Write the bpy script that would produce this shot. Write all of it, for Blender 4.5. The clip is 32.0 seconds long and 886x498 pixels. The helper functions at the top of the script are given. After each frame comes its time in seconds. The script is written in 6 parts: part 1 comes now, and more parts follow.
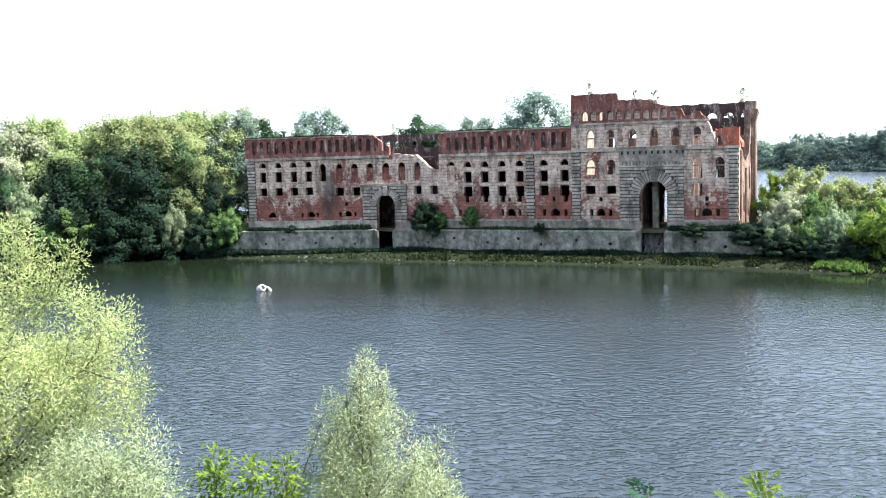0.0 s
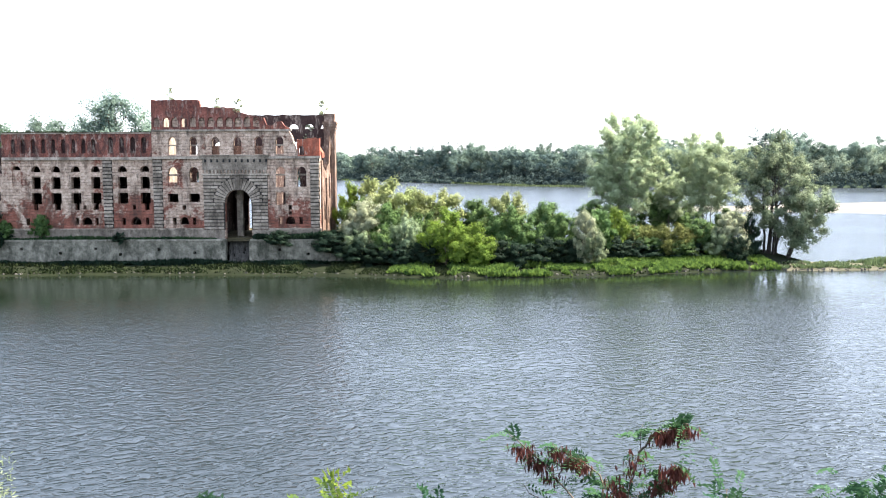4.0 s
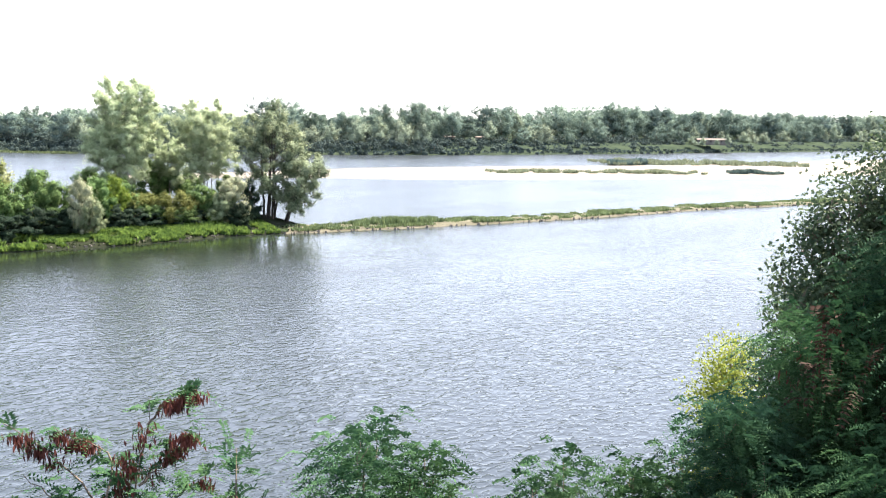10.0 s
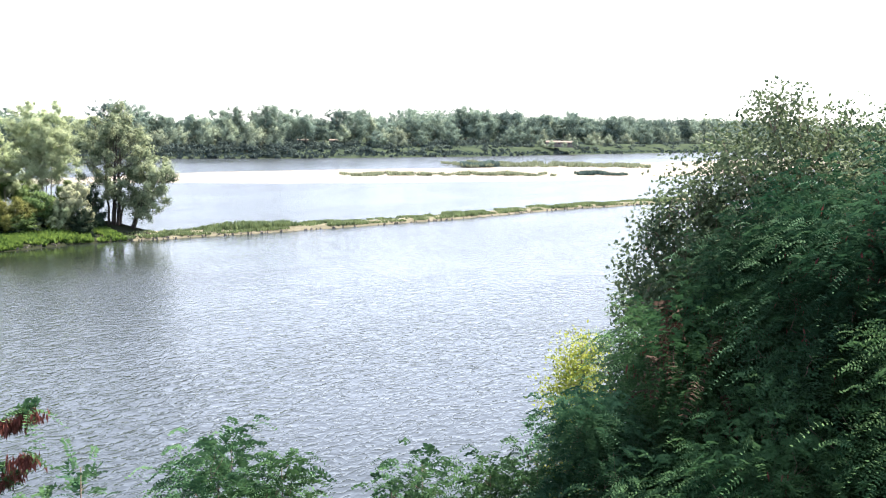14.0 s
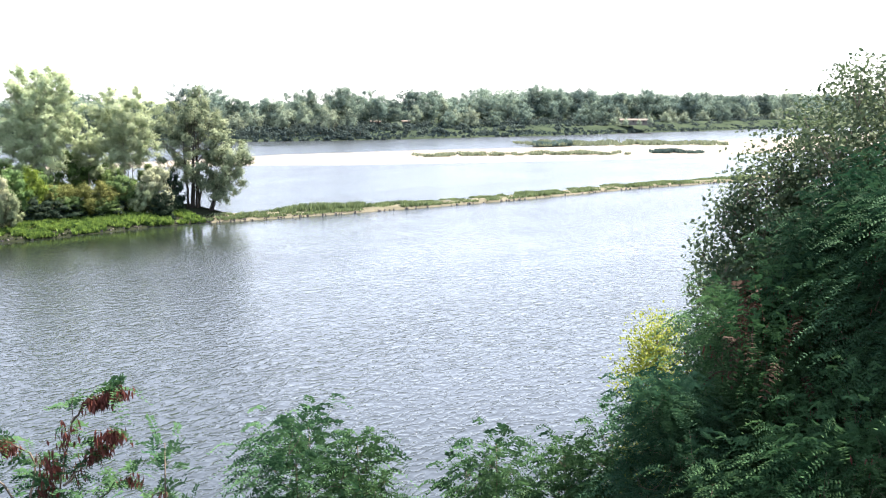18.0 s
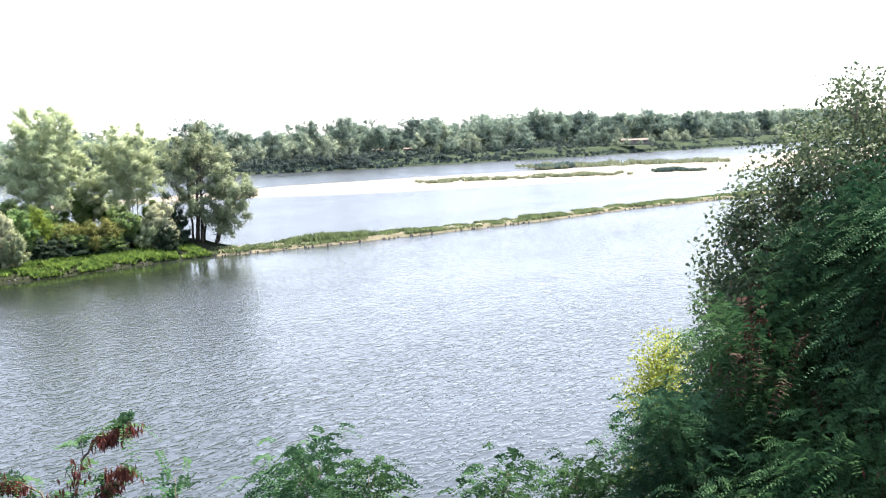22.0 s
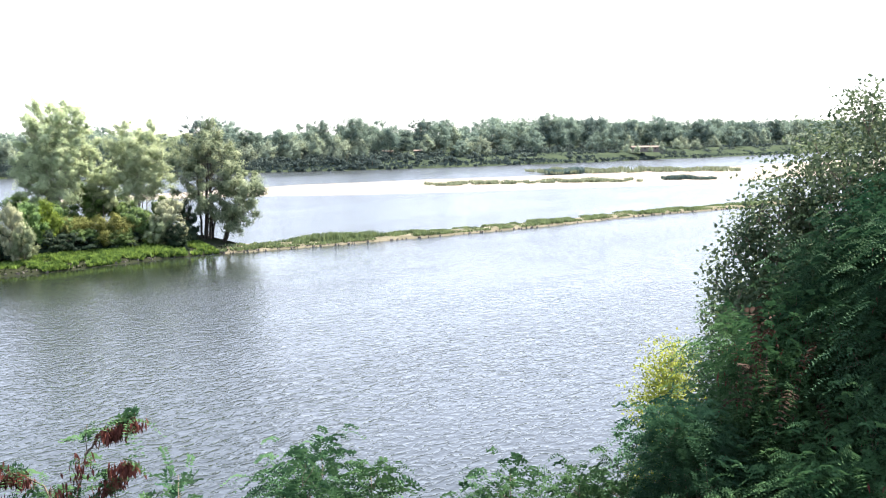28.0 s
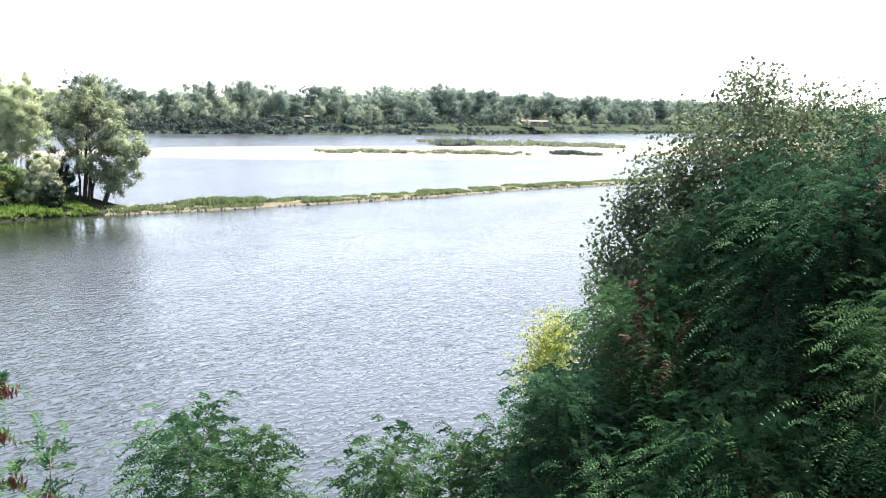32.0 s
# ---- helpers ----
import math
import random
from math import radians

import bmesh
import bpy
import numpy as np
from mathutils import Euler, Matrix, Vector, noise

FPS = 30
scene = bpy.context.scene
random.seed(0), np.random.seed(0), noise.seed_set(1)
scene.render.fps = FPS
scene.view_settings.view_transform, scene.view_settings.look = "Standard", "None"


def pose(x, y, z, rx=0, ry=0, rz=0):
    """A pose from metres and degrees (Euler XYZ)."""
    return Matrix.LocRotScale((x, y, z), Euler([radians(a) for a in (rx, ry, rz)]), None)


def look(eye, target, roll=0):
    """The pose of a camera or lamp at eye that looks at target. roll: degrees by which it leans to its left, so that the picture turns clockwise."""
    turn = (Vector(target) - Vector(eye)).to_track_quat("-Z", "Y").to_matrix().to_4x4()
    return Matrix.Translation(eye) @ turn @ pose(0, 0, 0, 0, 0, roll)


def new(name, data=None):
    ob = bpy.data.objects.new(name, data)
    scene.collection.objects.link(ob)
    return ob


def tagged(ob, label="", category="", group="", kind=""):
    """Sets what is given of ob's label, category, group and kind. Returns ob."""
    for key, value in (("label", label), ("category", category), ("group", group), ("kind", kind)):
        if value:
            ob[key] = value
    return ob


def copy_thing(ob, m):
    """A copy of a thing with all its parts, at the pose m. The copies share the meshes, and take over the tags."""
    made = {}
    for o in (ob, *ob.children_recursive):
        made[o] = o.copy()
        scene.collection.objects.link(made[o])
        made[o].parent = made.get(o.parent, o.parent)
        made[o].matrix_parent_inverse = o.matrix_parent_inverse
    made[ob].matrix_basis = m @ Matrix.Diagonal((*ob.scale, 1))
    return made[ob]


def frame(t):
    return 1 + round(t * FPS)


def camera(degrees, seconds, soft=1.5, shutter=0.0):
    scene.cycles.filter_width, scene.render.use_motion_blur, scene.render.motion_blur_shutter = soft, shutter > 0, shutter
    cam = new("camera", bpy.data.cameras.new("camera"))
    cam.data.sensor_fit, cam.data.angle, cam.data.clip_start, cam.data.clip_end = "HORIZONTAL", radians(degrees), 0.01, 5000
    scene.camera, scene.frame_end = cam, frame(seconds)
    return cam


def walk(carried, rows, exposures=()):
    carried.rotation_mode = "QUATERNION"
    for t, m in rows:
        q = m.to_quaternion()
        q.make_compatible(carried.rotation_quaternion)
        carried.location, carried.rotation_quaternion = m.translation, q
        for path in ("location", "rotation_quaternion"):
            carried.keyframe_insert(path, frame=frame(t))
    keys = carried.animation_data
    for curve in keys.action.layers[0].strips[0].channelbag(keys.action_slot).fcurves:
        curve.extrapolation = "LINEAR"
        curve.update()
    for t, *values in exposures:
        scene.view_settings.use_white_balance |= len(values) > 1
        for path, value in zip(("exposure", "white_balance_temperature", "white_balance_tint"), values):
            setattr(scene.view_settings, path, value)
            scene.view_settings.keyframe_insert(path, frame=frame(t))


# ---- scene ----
cam = camera(49.4, 32.0, 1.1)
PATH = [
    (0.0, pose(-0.123, 0.000, 16.005, 84.30, 1.70, 0.00)),
    (0.5, pose(-0.122, -0.001, 16.009, 84.71, 1.67, -1.55)),
    (1.0, pose(-0.081, -0.003, 15.996, 84.74, 1.35, -5.40)),
    (1.5, pose(-0.006, -0.004, 15.981, 84.35, 0.98, -11.18)),
    (2.0, pose(0.037, -0.003, 15.987, 84.44, 0.68, -15.35)),
    (2.5, pose(0.054, -0.002, 16.000, 84.62, 0.52, -17.97)),
    (3.0, pose(0.054, 0.003, 16.004, 84.76, 0.29, -20.03)),
    (3.5, pose(0.051, 0.020, 15.999, 84.76, 0.25, -22.36)),
    (5.5, pose(0.070, 0.154, 15.954, 82.61, -0.04, -30.21)),
    (6.0, pose(0.116, 0.186, 15.940, 82.26, -0.21, -33.74)),
    (6.5, pose(0.135, 0.170, 15.941, 82.12, -0.45, -37.17)),
    (7.0, pose(0.107, 0.107, 15.957, 81.82, -0.53, -40.41)),
    (7.5, pose(0.043, 0.040, 15.981, 81.33, -0.44, -42.86)),
    (8.0, pose(-0.015, -0.007, 16.003, 81.46, -0.27, -44.26)),
    (8.5, pose(-0.055, -0.064, 16.023, 81.64, -0.33, -45.62)),
    (9.0, pose(-0.030, -0.051, 16.018, 81.92, -0.53, -47.72)),
    (9.5, pose(0.006, -0.022, 16.014, 82.17, -0.72, -50.42)),
    (10.0, pose(0.021, -0.008, 16.006, 82.58, -0.85, -53.19)),
    (10.5, pose(0.057, 0.009, 15.998, 82.22, -0.90, -55.85)),
    (11.0, pose(0.041, -0.010, 16.006, 82.24, -0.86, -56.94)),
    (11.5, pose(0.024, -0.011, 16.007, 82.61, -0.84, -58.00)),
    (12.0, pose(0.042, -0.008, 16.006, 83.06, -0.88, -59.32)),
    (12.5, pose(0.055, -0.005, 16.002, 83.12, -0.84, -60.48)),
    (13.0, pose(0.067, 0.014, 16.004, 83.03, -0.90, -61.47)),
    (13.5, pose(0.066, 0.002, 16.006, 82.88, -0.96, -61.95)),
    (15.5, pose(0.073, 0.005, 15.998, 82.59, 0.01, -60.64)),
    (16.0, pose(0.060, 0.012, 16.000, 82.36, 0.02, -60.25)),
    (16.5, pose(0.058, 0.010, 15.998, 82.15, 0.05, -59.76)),
    (17.0, pose(0.046, 0.002, 16.003, 82.00, -0.01, -59.08)),
    (17.5, pose(0.055, -0.004, 16.005, 81.87, -0.03, -58.24)),
    (18.0, pose(0.059, 0.003, 16.005, 81.68, 0.04, -57.57)),
    (18.5, pose(0.079, 0.021, 16.000, 81.54, 0.31, -57.88)),
    (19.0, pose(0.079, 0.025, 16.003, 81.61, 0.77, -58.12)),
    (19.5, pose(0.044, -0.003, 16.003, 81.91, 0.96, -58.46)),
    (20.0, pose(-0.001, -0.043, 16.007, 82.24, 1.27, -58.48)),
    (20.5, pose(0.030, -0.019, 16.011, 82.55, 1.48, -58.06)),
    (21.0, pose(0.045, -0.013, 16.012, 82.89, 1.71, -57.73)),
    (21.5, pose(0.051, -0.017, 16.015, 83.11, 1.91, -57.61)),
    (22.0, pose(0.042, -0.031, 16.012, 83.22, 1.96, -57.49)),
    (22.5, pose(0.051, -0.019, 16.007, 83.31, 1.89, -57.30)),
    (23.0, pose(0.074, -0.015, 16.011, 83.38, 1.95, -57.03)),
    (23.5, pose(0.058, -0.022, 16.011, 83.33, 1.78, -56.90)),
    (24.0, pose(0.065, -0.010, 16.004, 83.27, 1.19, -57.26)),
    (24.5, pose(0.056, -0.017, 16.006, 83.34, 1.02, -57.40)),
    (25.0, pose(0.006, -0.054, 16.013, 83.54, 0.98, -57.37)),
    (25.5, pose(-0.025, -0.075, 16.013, 83.48, 1.05, -57.33)),
    (27.5, pose(0.035, -0.025, 16.011, 83.33, 0.71, -56.78)),
    (28.0, pose(0.049, -0.019, 16.014, 83.39, 0.67, -56.88)),
    (28.5, pose(0.058, -0.007, 16.006, 83.40, 0.35, -57.06)),
    (29.0, pose(0.038, -0.028, 16.013, 83.35, 0.24, -56.13)),
    (29.5, pose(0.028, -0.028, 16.004, 82.61, -0.01, -55.05)),
    (30.0, pose(0.036, -0.022, 16.002, 82.02, -0.66, -56.00)),
    (30.5, pose(0.035, -0.007, 15.996, 81.76, -1.61, -57.65)),
    (31.0, pose(0.028, 0.007, 15.997, 81.64, -1.70, -59.14)),
    (31.5, pose(0.074, 0.026, 15.985, 81.50, -1.61, -61.12)),
    (32.0, pose(0.088, 0.019, 15.989, 81.61, -1.59, -63.25)),
]
walk(cam, PATH, [(0.0, 2.2, 6250, 11), (3.0, 2.28, 6500, 13), (6.0, 2.42, 6850, 17), (12.0, 2.46, 6900, 18), (32.0, 2.46, 6900, 18)])

# ---- world, sun ----
SUN_AZ, SUN_EL = 100.0, 57.0          # degrees to the right of the first view, and up
world = bpy.data.worlds.new("world")
scene.world = world
world.use_nodes = True
wn = world.node_tree
sky = wn.nodes.new("ShaderNodeTexSky")
sky.sky_type = 'NISHITA'
sky.sun_disc = False
sky.sun_elevation = radians(SUN_EL)
sky.sun_rotation = radians(SUN_AZ)
sky.altitude, sky.air_density, sky.dust_density, sky.ozone_density = 100, 1.0, 0.15, 1.0
haze = wn.nodes.new("ShaderNodeHueSaturation")
haze.inputs["Saturation"].default_value = 0.85
wn.links.new(sky.outputs[0], haze.inputs["Color"])
veil = wn.nodes.new("ShaderNodeMix")            # a thin even veil of high haze over the clear sky
veil.data_type = 'RGBA'
veil.inputs[0].default_value = 0.75
veil.inputs[7].default_value = (2.5, 2.95, 3.6, 1)
wn.links.new(haze.outputs[0], veil.inputs[6])
wn.links.new(veil.outputs[2], wn.nodes["Background"].inputs[0])
wn.nodes["Background"].inputs[1].default_value = 0.13
sun_data = bpy.data.lights.new("sun", 'SUN')
sun_data.energy, sun_data.angle, sun_data.color = 5.0, radians(1.2), (1.0, 0.92, 0.78)
sun = new("sun", sun_data)
sx = Vector((math.sin(radians(SUN_AZ)) * math.cos(radians(SUN_EL)), math.cos(radians(SUN_AZ)) * math.cos(radians(SUN_EL)), math.sin(radians(SUN_EL))))
sun.matrix_world = look(sx * 100, (0, 0, 0))


# ---- materials ----
def nodes_of(name, rough=0.8, spec=0.3):
    m = bpy.data.materials.new(name)
    m.use_nodes = True
    t = m.node_tree
    b = t.nodes["Principled BSDF"]
    b.inputs["Roughness"].default_value = rough
    b.inputs["Specular IOR Level"].default_value = spec
    return m, t, b


def tex_noise(t, scale, detail=5, rough=0.6, stretch=None, dist=0.0):
    co = t.nodes.new("ShaderNodeTexCoord")
    n = t.nodes.new("ShaderNodeTexNoise")
    n.inputs["Scale"].default_value = scale
    n.inputs["Detail"].default_value = detail
    n.inputs["Roughness"].default_value = rough
    n.inputs["Distortion"].default_value = dist
    src = co.outputs["Object"]
    if stretch:
        mp = t.nodes.new("ShaderNodeMapping")
        mp.inputs["Scale"].default_value = stretch
        t.links.new(src, mp.inputs[0])
        src = mp.outputs[0]
    t.links.new(src, n.inputs["Vector"])
    return n.outputs["Fac"]


def ramp(t, fac, stops):
    r = t.nodes.new("ShaderNodeValToRGB")
    e = r.color_ramp.elements
    while len(e) < len(stops):
        e.new(0.5)
    for k, (p, c) in enumerate(stops):
        e[k].position = p
        e[k].color = (*c, 1) if len(c) == 3 else c
    t.links.new(fac, r.inputs[0])
    return r.outputs[0]


def mix(t, fac, a, b, mode='MIX'):
    n = t.nodes.new("ShaderNodeMix")
    n.data_type, n.blend_type = 'RGBA', mode
    for sock, val in ((n.inputs[0], fac), (n.inputs[6], a), (n.inputs[7], b)):
        if isinstance(val, (int, float)):
            sock.default_value = val
        elif isinstance(val, tuple):
            sock.default_value = (*val, 1)
        else:
            t.links.new(val, sock)
    return n.outputs[2]


def maths(t, op, a, b=0.5, clamp=False):
    n = t.nodes.new("ShaderNodeMath")
    n.operation, n.use_clamp = op, clamp
    for sock, val in ((n.inputs[0], a), (n.inputs[1], b)):
        if isinstance(val, (int, float)):
            sock.default_value = val
        else:
            t.links.new(val, sock)
    return n.outputs[0]


def bump(t, b, fac, strength=0.5, dist=0.05):
    n = t.nodes.new("ShaderNodeBump")
    n.inputs["Strength"].default_value = strength
    n.inputs["Distance"].default_value = dist
    t.links.new(fac, n.inputs["Height"])
    t.links.new(n.outputs[0], b.inputs["Normal"])


def leaf_mat(name, dark, light, trans=0.25, rough=0.75, spec=0.1, patch=0.7):
    """Leaves: colour varies from leaf to leaf and from bough to bough; light passes through the blades."""
    m, t, b = nodes_of(name, rough, spec)
    g = t.nodes.new("ShaderNodeNewGeometry")
    big = tex_noise(t, patch, 4, 0.65)
    f = maths(t, 'ADD', maths(t, 'MULTIPLY', g.outputs["Random Per Island"], 0.16), maths(t, 'MULTIPLY', maths(t, 'SUBTRACT', big, 0.27), 1.3), True)
    col = ramp(t, f, [(0.15, dark), (0.75, light)])
    info = t.nodes.new("ShaderNodeObjectInfo")
    hs = t.nodes.new("ShaderNodeHueSaturation")
    t.links.new(col, hs.inputs["Color"])
    t.links.new(maths(t, 'ADD', maths(t, 'MULTIPLY', info.outputs["Random"], 0.02), 0.49), hs.inputs["Hue"])
    t.links.new(maths(t, 'ADD', maths(t, 'MULTIPLY', info.outputs["Random"], 0.26), 0.87), hs.inputs["Value"])
    t.links.new(hs.outputs[0], b.inputs["Base Color"])
    tr = t.nodes.new("ShaderNodeBsdfTranslucent")
    t.links.new(hs.outputs[0], tr.inputs[0])
    mx = t.nodes.new("ShaderNodeMixShader")
    mx.inputs[0].default_value = trans
    t.links.new(b.outputs[0], mx.inputs[1])
    t.links.new(tr.outputs[0], mx.inputs[2])
    t.links.new(mx.outputs[0], t.nodes["Material Output"].inputs[0])
    return m


def plain(name, a, b_, scale=2.0, rough=0.85, bumps=0.4, bd=0.03, spec=0.25):
    m, t, b = nodes_of(name, rough, spec)
    f1 = tex_noise(t, scale, 6)
    f2 = tex_noise(t, scale * 7, 4)
    f = maths(t, 'ADD', maths(t, 'MULTIPLY', f1, 0.65), maths(t, 'MULTIPLY', f2, 0.35))
    t.links.new(ramp(t, f, [(0.32, a), (0.68, b_)]), b.inputs["Base Color"])
    bump(t, b, f, bumps, bd)
    return m


def brick_col(t, red_a, red_b):
    f = tex_noise(t, 0.55, 6, 0.65)
    g = tex_noise(t, 5.0, 4, 0.7, (1, 1, 3.3))
    c = ramp(t, maths(t, 'ADD', maths(t, 'MULTIPLY', f, 0.55), maths(t, 'MULTIPLY', g, 0.45)), [(0.33, red_a), (0.52, red_b), (0.68, tuple(min(1, v * 1.5 + .03) for v in red_b))])
    return c, g


def brick_mat(name, red_a, red_b, soot=0.5):
    m, t, b = nodes_of(name, 0.9, 0.15)
    c, g = brick_col(t, red_a, red_b)
    s = ramp(t, tex_noise(t, 1.4, 8, 0.75, (1, 1, 0.35)), [(0.45, (0, 0, 0)), (0.58, (1, 1, 1))])
    lime = ramp(t, tex_noise(t, 0.9, 8, 0.75, (1.6, 1.6, 0.5)), [(0.535, (0, 0, 0)), (0.61, (1, 1, 1))])
    c = mix(t, maths(t, 'MULTIPLY', lime, 0.62), c, (0.42, 0.36, 0.31))
    pit = ramp(t, tex_noise(t, 5.5, 5, 0.75, (1, 1, 1.6)), [(0.36, (0.4, 0.38, 0.38)), (0.48, (1, 1, 1)), (0.66, (1.35, 1.3, 1.28))])
    c = mix(t, 1.0, c, pit, 'MULTIPLY')
    c = mix(t, maths(t, 'MULTIPLY', s, soot), c, (0.05, 0.035, 0.032))
    t.links.new(c, b.inputs["Base Color"])
    bump(t, b, g, 0.7, 0.05)
    return m


def facade_mat(name):
    """Old plaster over red brick: it holds on the upper storey and has fallen off in patches, most of all low down."""
    m, t, b = nodes_of(name, 0.92, 0.15)
    brick, g = brick_col(t, (0.07, 0.033, 0.03), (0.25, 0.098, 0.07))
    pn = tex_noise(t, 1.3, 6, 0.7)
    pl = ramp(t, pn, [(0.30, (0.33, 0.235, 0.185)), (0.5, (0.53, 0.415, 0.33)), (0.70, (0.70, 0.58, 0.48))])
    co = t.nodes.new("ShaderNodeTexCoord")
    sep = t.nodes.new("ShaderNodeSeparateXYZ")
    t.links.new(co.outputs["Object"], sep.inputs[0])
    edge = t.nodes.new("ShaderNodeMapRange")
    for k, v in enumerate((7.4, 10.6, -0.025, 0.11)):
        edge.inputs[k + 1].default_value = v
    t.links.new(sep.outputs[2], edge.inputs[0])
    big = tex_noise(t, 0.24, 7, 0.68, None, 0.6)
    chip = maths(t, 'MULTIPLY', maths(t, 'SUBTRACT', tex_noise(t, 2.4, 6, 0.75, (1, 1, 1.7)), 0.5), 0.32)
    mask = ramp(t, maths(t, 'ADD', maths(t, 'ADD', big, chip), edge.outputs[0]), [(0.49, (0, 0, 0)), (0.56, (0.92, 0.92, 0.92))])
    c = mix(t, mask, brick, pl)
    # courses of the masonry, their joints washed out here and there
    row_ = maths(t, 'FRACT', maths(t, 'ADD', maths(t, 'MULTIPLY', sep.outputs[2], 2.2), maths(t, 'MULTIPLY', tex_noise(t, 0.6, 3), 0.35)))
    joint = maths(t, 'MULTIPLY', ramp(t, row_, [(0.12, (1, 1, 1)), (0.26, (0, 0, 0))]), ramp(t, tex_noise(t, 0.7, 5, 0.7, (1, 1, 2.5)), [(0.42, (0, 0, 0)), (0.56, (1, 1, 1))]))
    c = mix(t, maths(t, 'MULTIPLY', joint, 0.62), c, (0.06, 0.045, 0.04))
    streak = ramp(t, tex_noise(t, 0.8, 7, 0.7, (1, 1, 0.22)), [(0.48, (0, 0, 0)), (0.62, (1, 1, 1))])
    c = mix(t, maths(t, 'MULTIPLY', streak, 0.65), c, (0.07, 0.05, 0.042))
    grit = ramp(t, tex_noise(t, 2.6, 6, 0.8), [(0.32, (0.62, 0.58, 0.56)), (0.5, (1, 1, 1)), (0.7, (1.12, 1.11, 1.1))])
    c = mix(t, 1.0, c, grit, 'MULTIPLY')
    pit = ramp(t, tex_noise(t, 6.5, 5, 0.75, (1, 1, 1.6)), [(0.34, (0.72, 0.69, 0.67)), (0.46, (1, 1, 1)), (0.7, (1.08, 1.07, 1.06))])
    c = mix(t, 1.0, c, pit, 'MULTIPLY')
    seep = ramp(t, tex_noise(t, 1.6, 8, 0.75, (1, 1, 0.6)), [(0.57, (0, 0, 0)), (0.63, (1, 1, 1))])
    c = mix(t, maths(t, 'MULTIPLY', seep, 0.6), c, (0.05, 0.04, 0.035))
    # one large soot stain below the blocked window of the left wing
    mp = t.nodes.new("ShaderNodeMapping")
    mp.vector_type = 'TEXTURE'
    mp.inputs["Location"].default_value = (-12.6, 2.4, 9.8)
    mp.inputs["Scale"].default_value = (1.5, 2.5, 5.0)
    t.links.new(co.outputs["Object"], mp.inputs[0])
    far = t.nodes.new("ShaderNodeVectorMath")
    far.operation = 'LENGTH'
    t.links.new(mp.outputs[0], far.inputs[0])
    stain = ramp(t, maths(t, 'ADD', far.outputs["Value"], maths(t, 'SUBTRACT', tex_noise(t, 0.9, 6, 0.7), 0.5)), [(0.5, (1, 1, 1)), (0.95, (0, 0, 0))])
    c = mix(t, maths(t, 'MULTIPLY', stain, 0.75), c, (0.045, 0.035, 0.032))
    t.links.new(c, b.inputs["Base Color"])
    bump(t, b, maths(t, 'SUBTRACT', maths(t, 'ADD', maths(t, 'MULTIPLY', mask, 0.8), g), maths(t, 'MULTIPLY', joint, 0.7)), 0.8, 0.06)
    return m


def stone_mat(name, a, b_, dirt=(0.06, 0.06, 0.045), amount=0.6):
    m, t, b = nodes_of(name, 0.9, 0.2)
    f = tex_noise(t, 1.1, 7, 0.65)
    g = tex_noise(t, 9, 4)
    info = t.nodes.new("ShaderNodeObjectInfo")
    c = ramp(t, maths(t, 'ADD', maths(t, 'MULTIPLY', f, 0.8), maths(t, 'MULTIPLY', info.outputs["Random"], 0.2)), [(0.4, a), (0.7, b_)])
    s = ramp(t, tex_noise(t, 0.5, 7, 0.7, (1, 1, 0.5)), [(0.46, (0, 0, 0)), (0.62, (1, 1, 1))])
    c = mix(t, maths(t, 'MULTIPLY', s, amount), c, dirt)
    pit = ramp(t, tex_noise(t, 5.0, 5, 0.75), [(0.36, (0.66, 0.64, 0.62)), (0.48, (1, 1, 1)), (0.66, (1.15, 1.14, 1.12))])
    c = mix(t, 1.0, c, pit, 'MULTIPLY')
    t.links.new(c, b.inputs["Base Color"])
    bump(t, b, maths(t, 'ADD', f, maths(t, 'MULTIPLY', g, 0.4)), 0.6, 0.04)
    return m


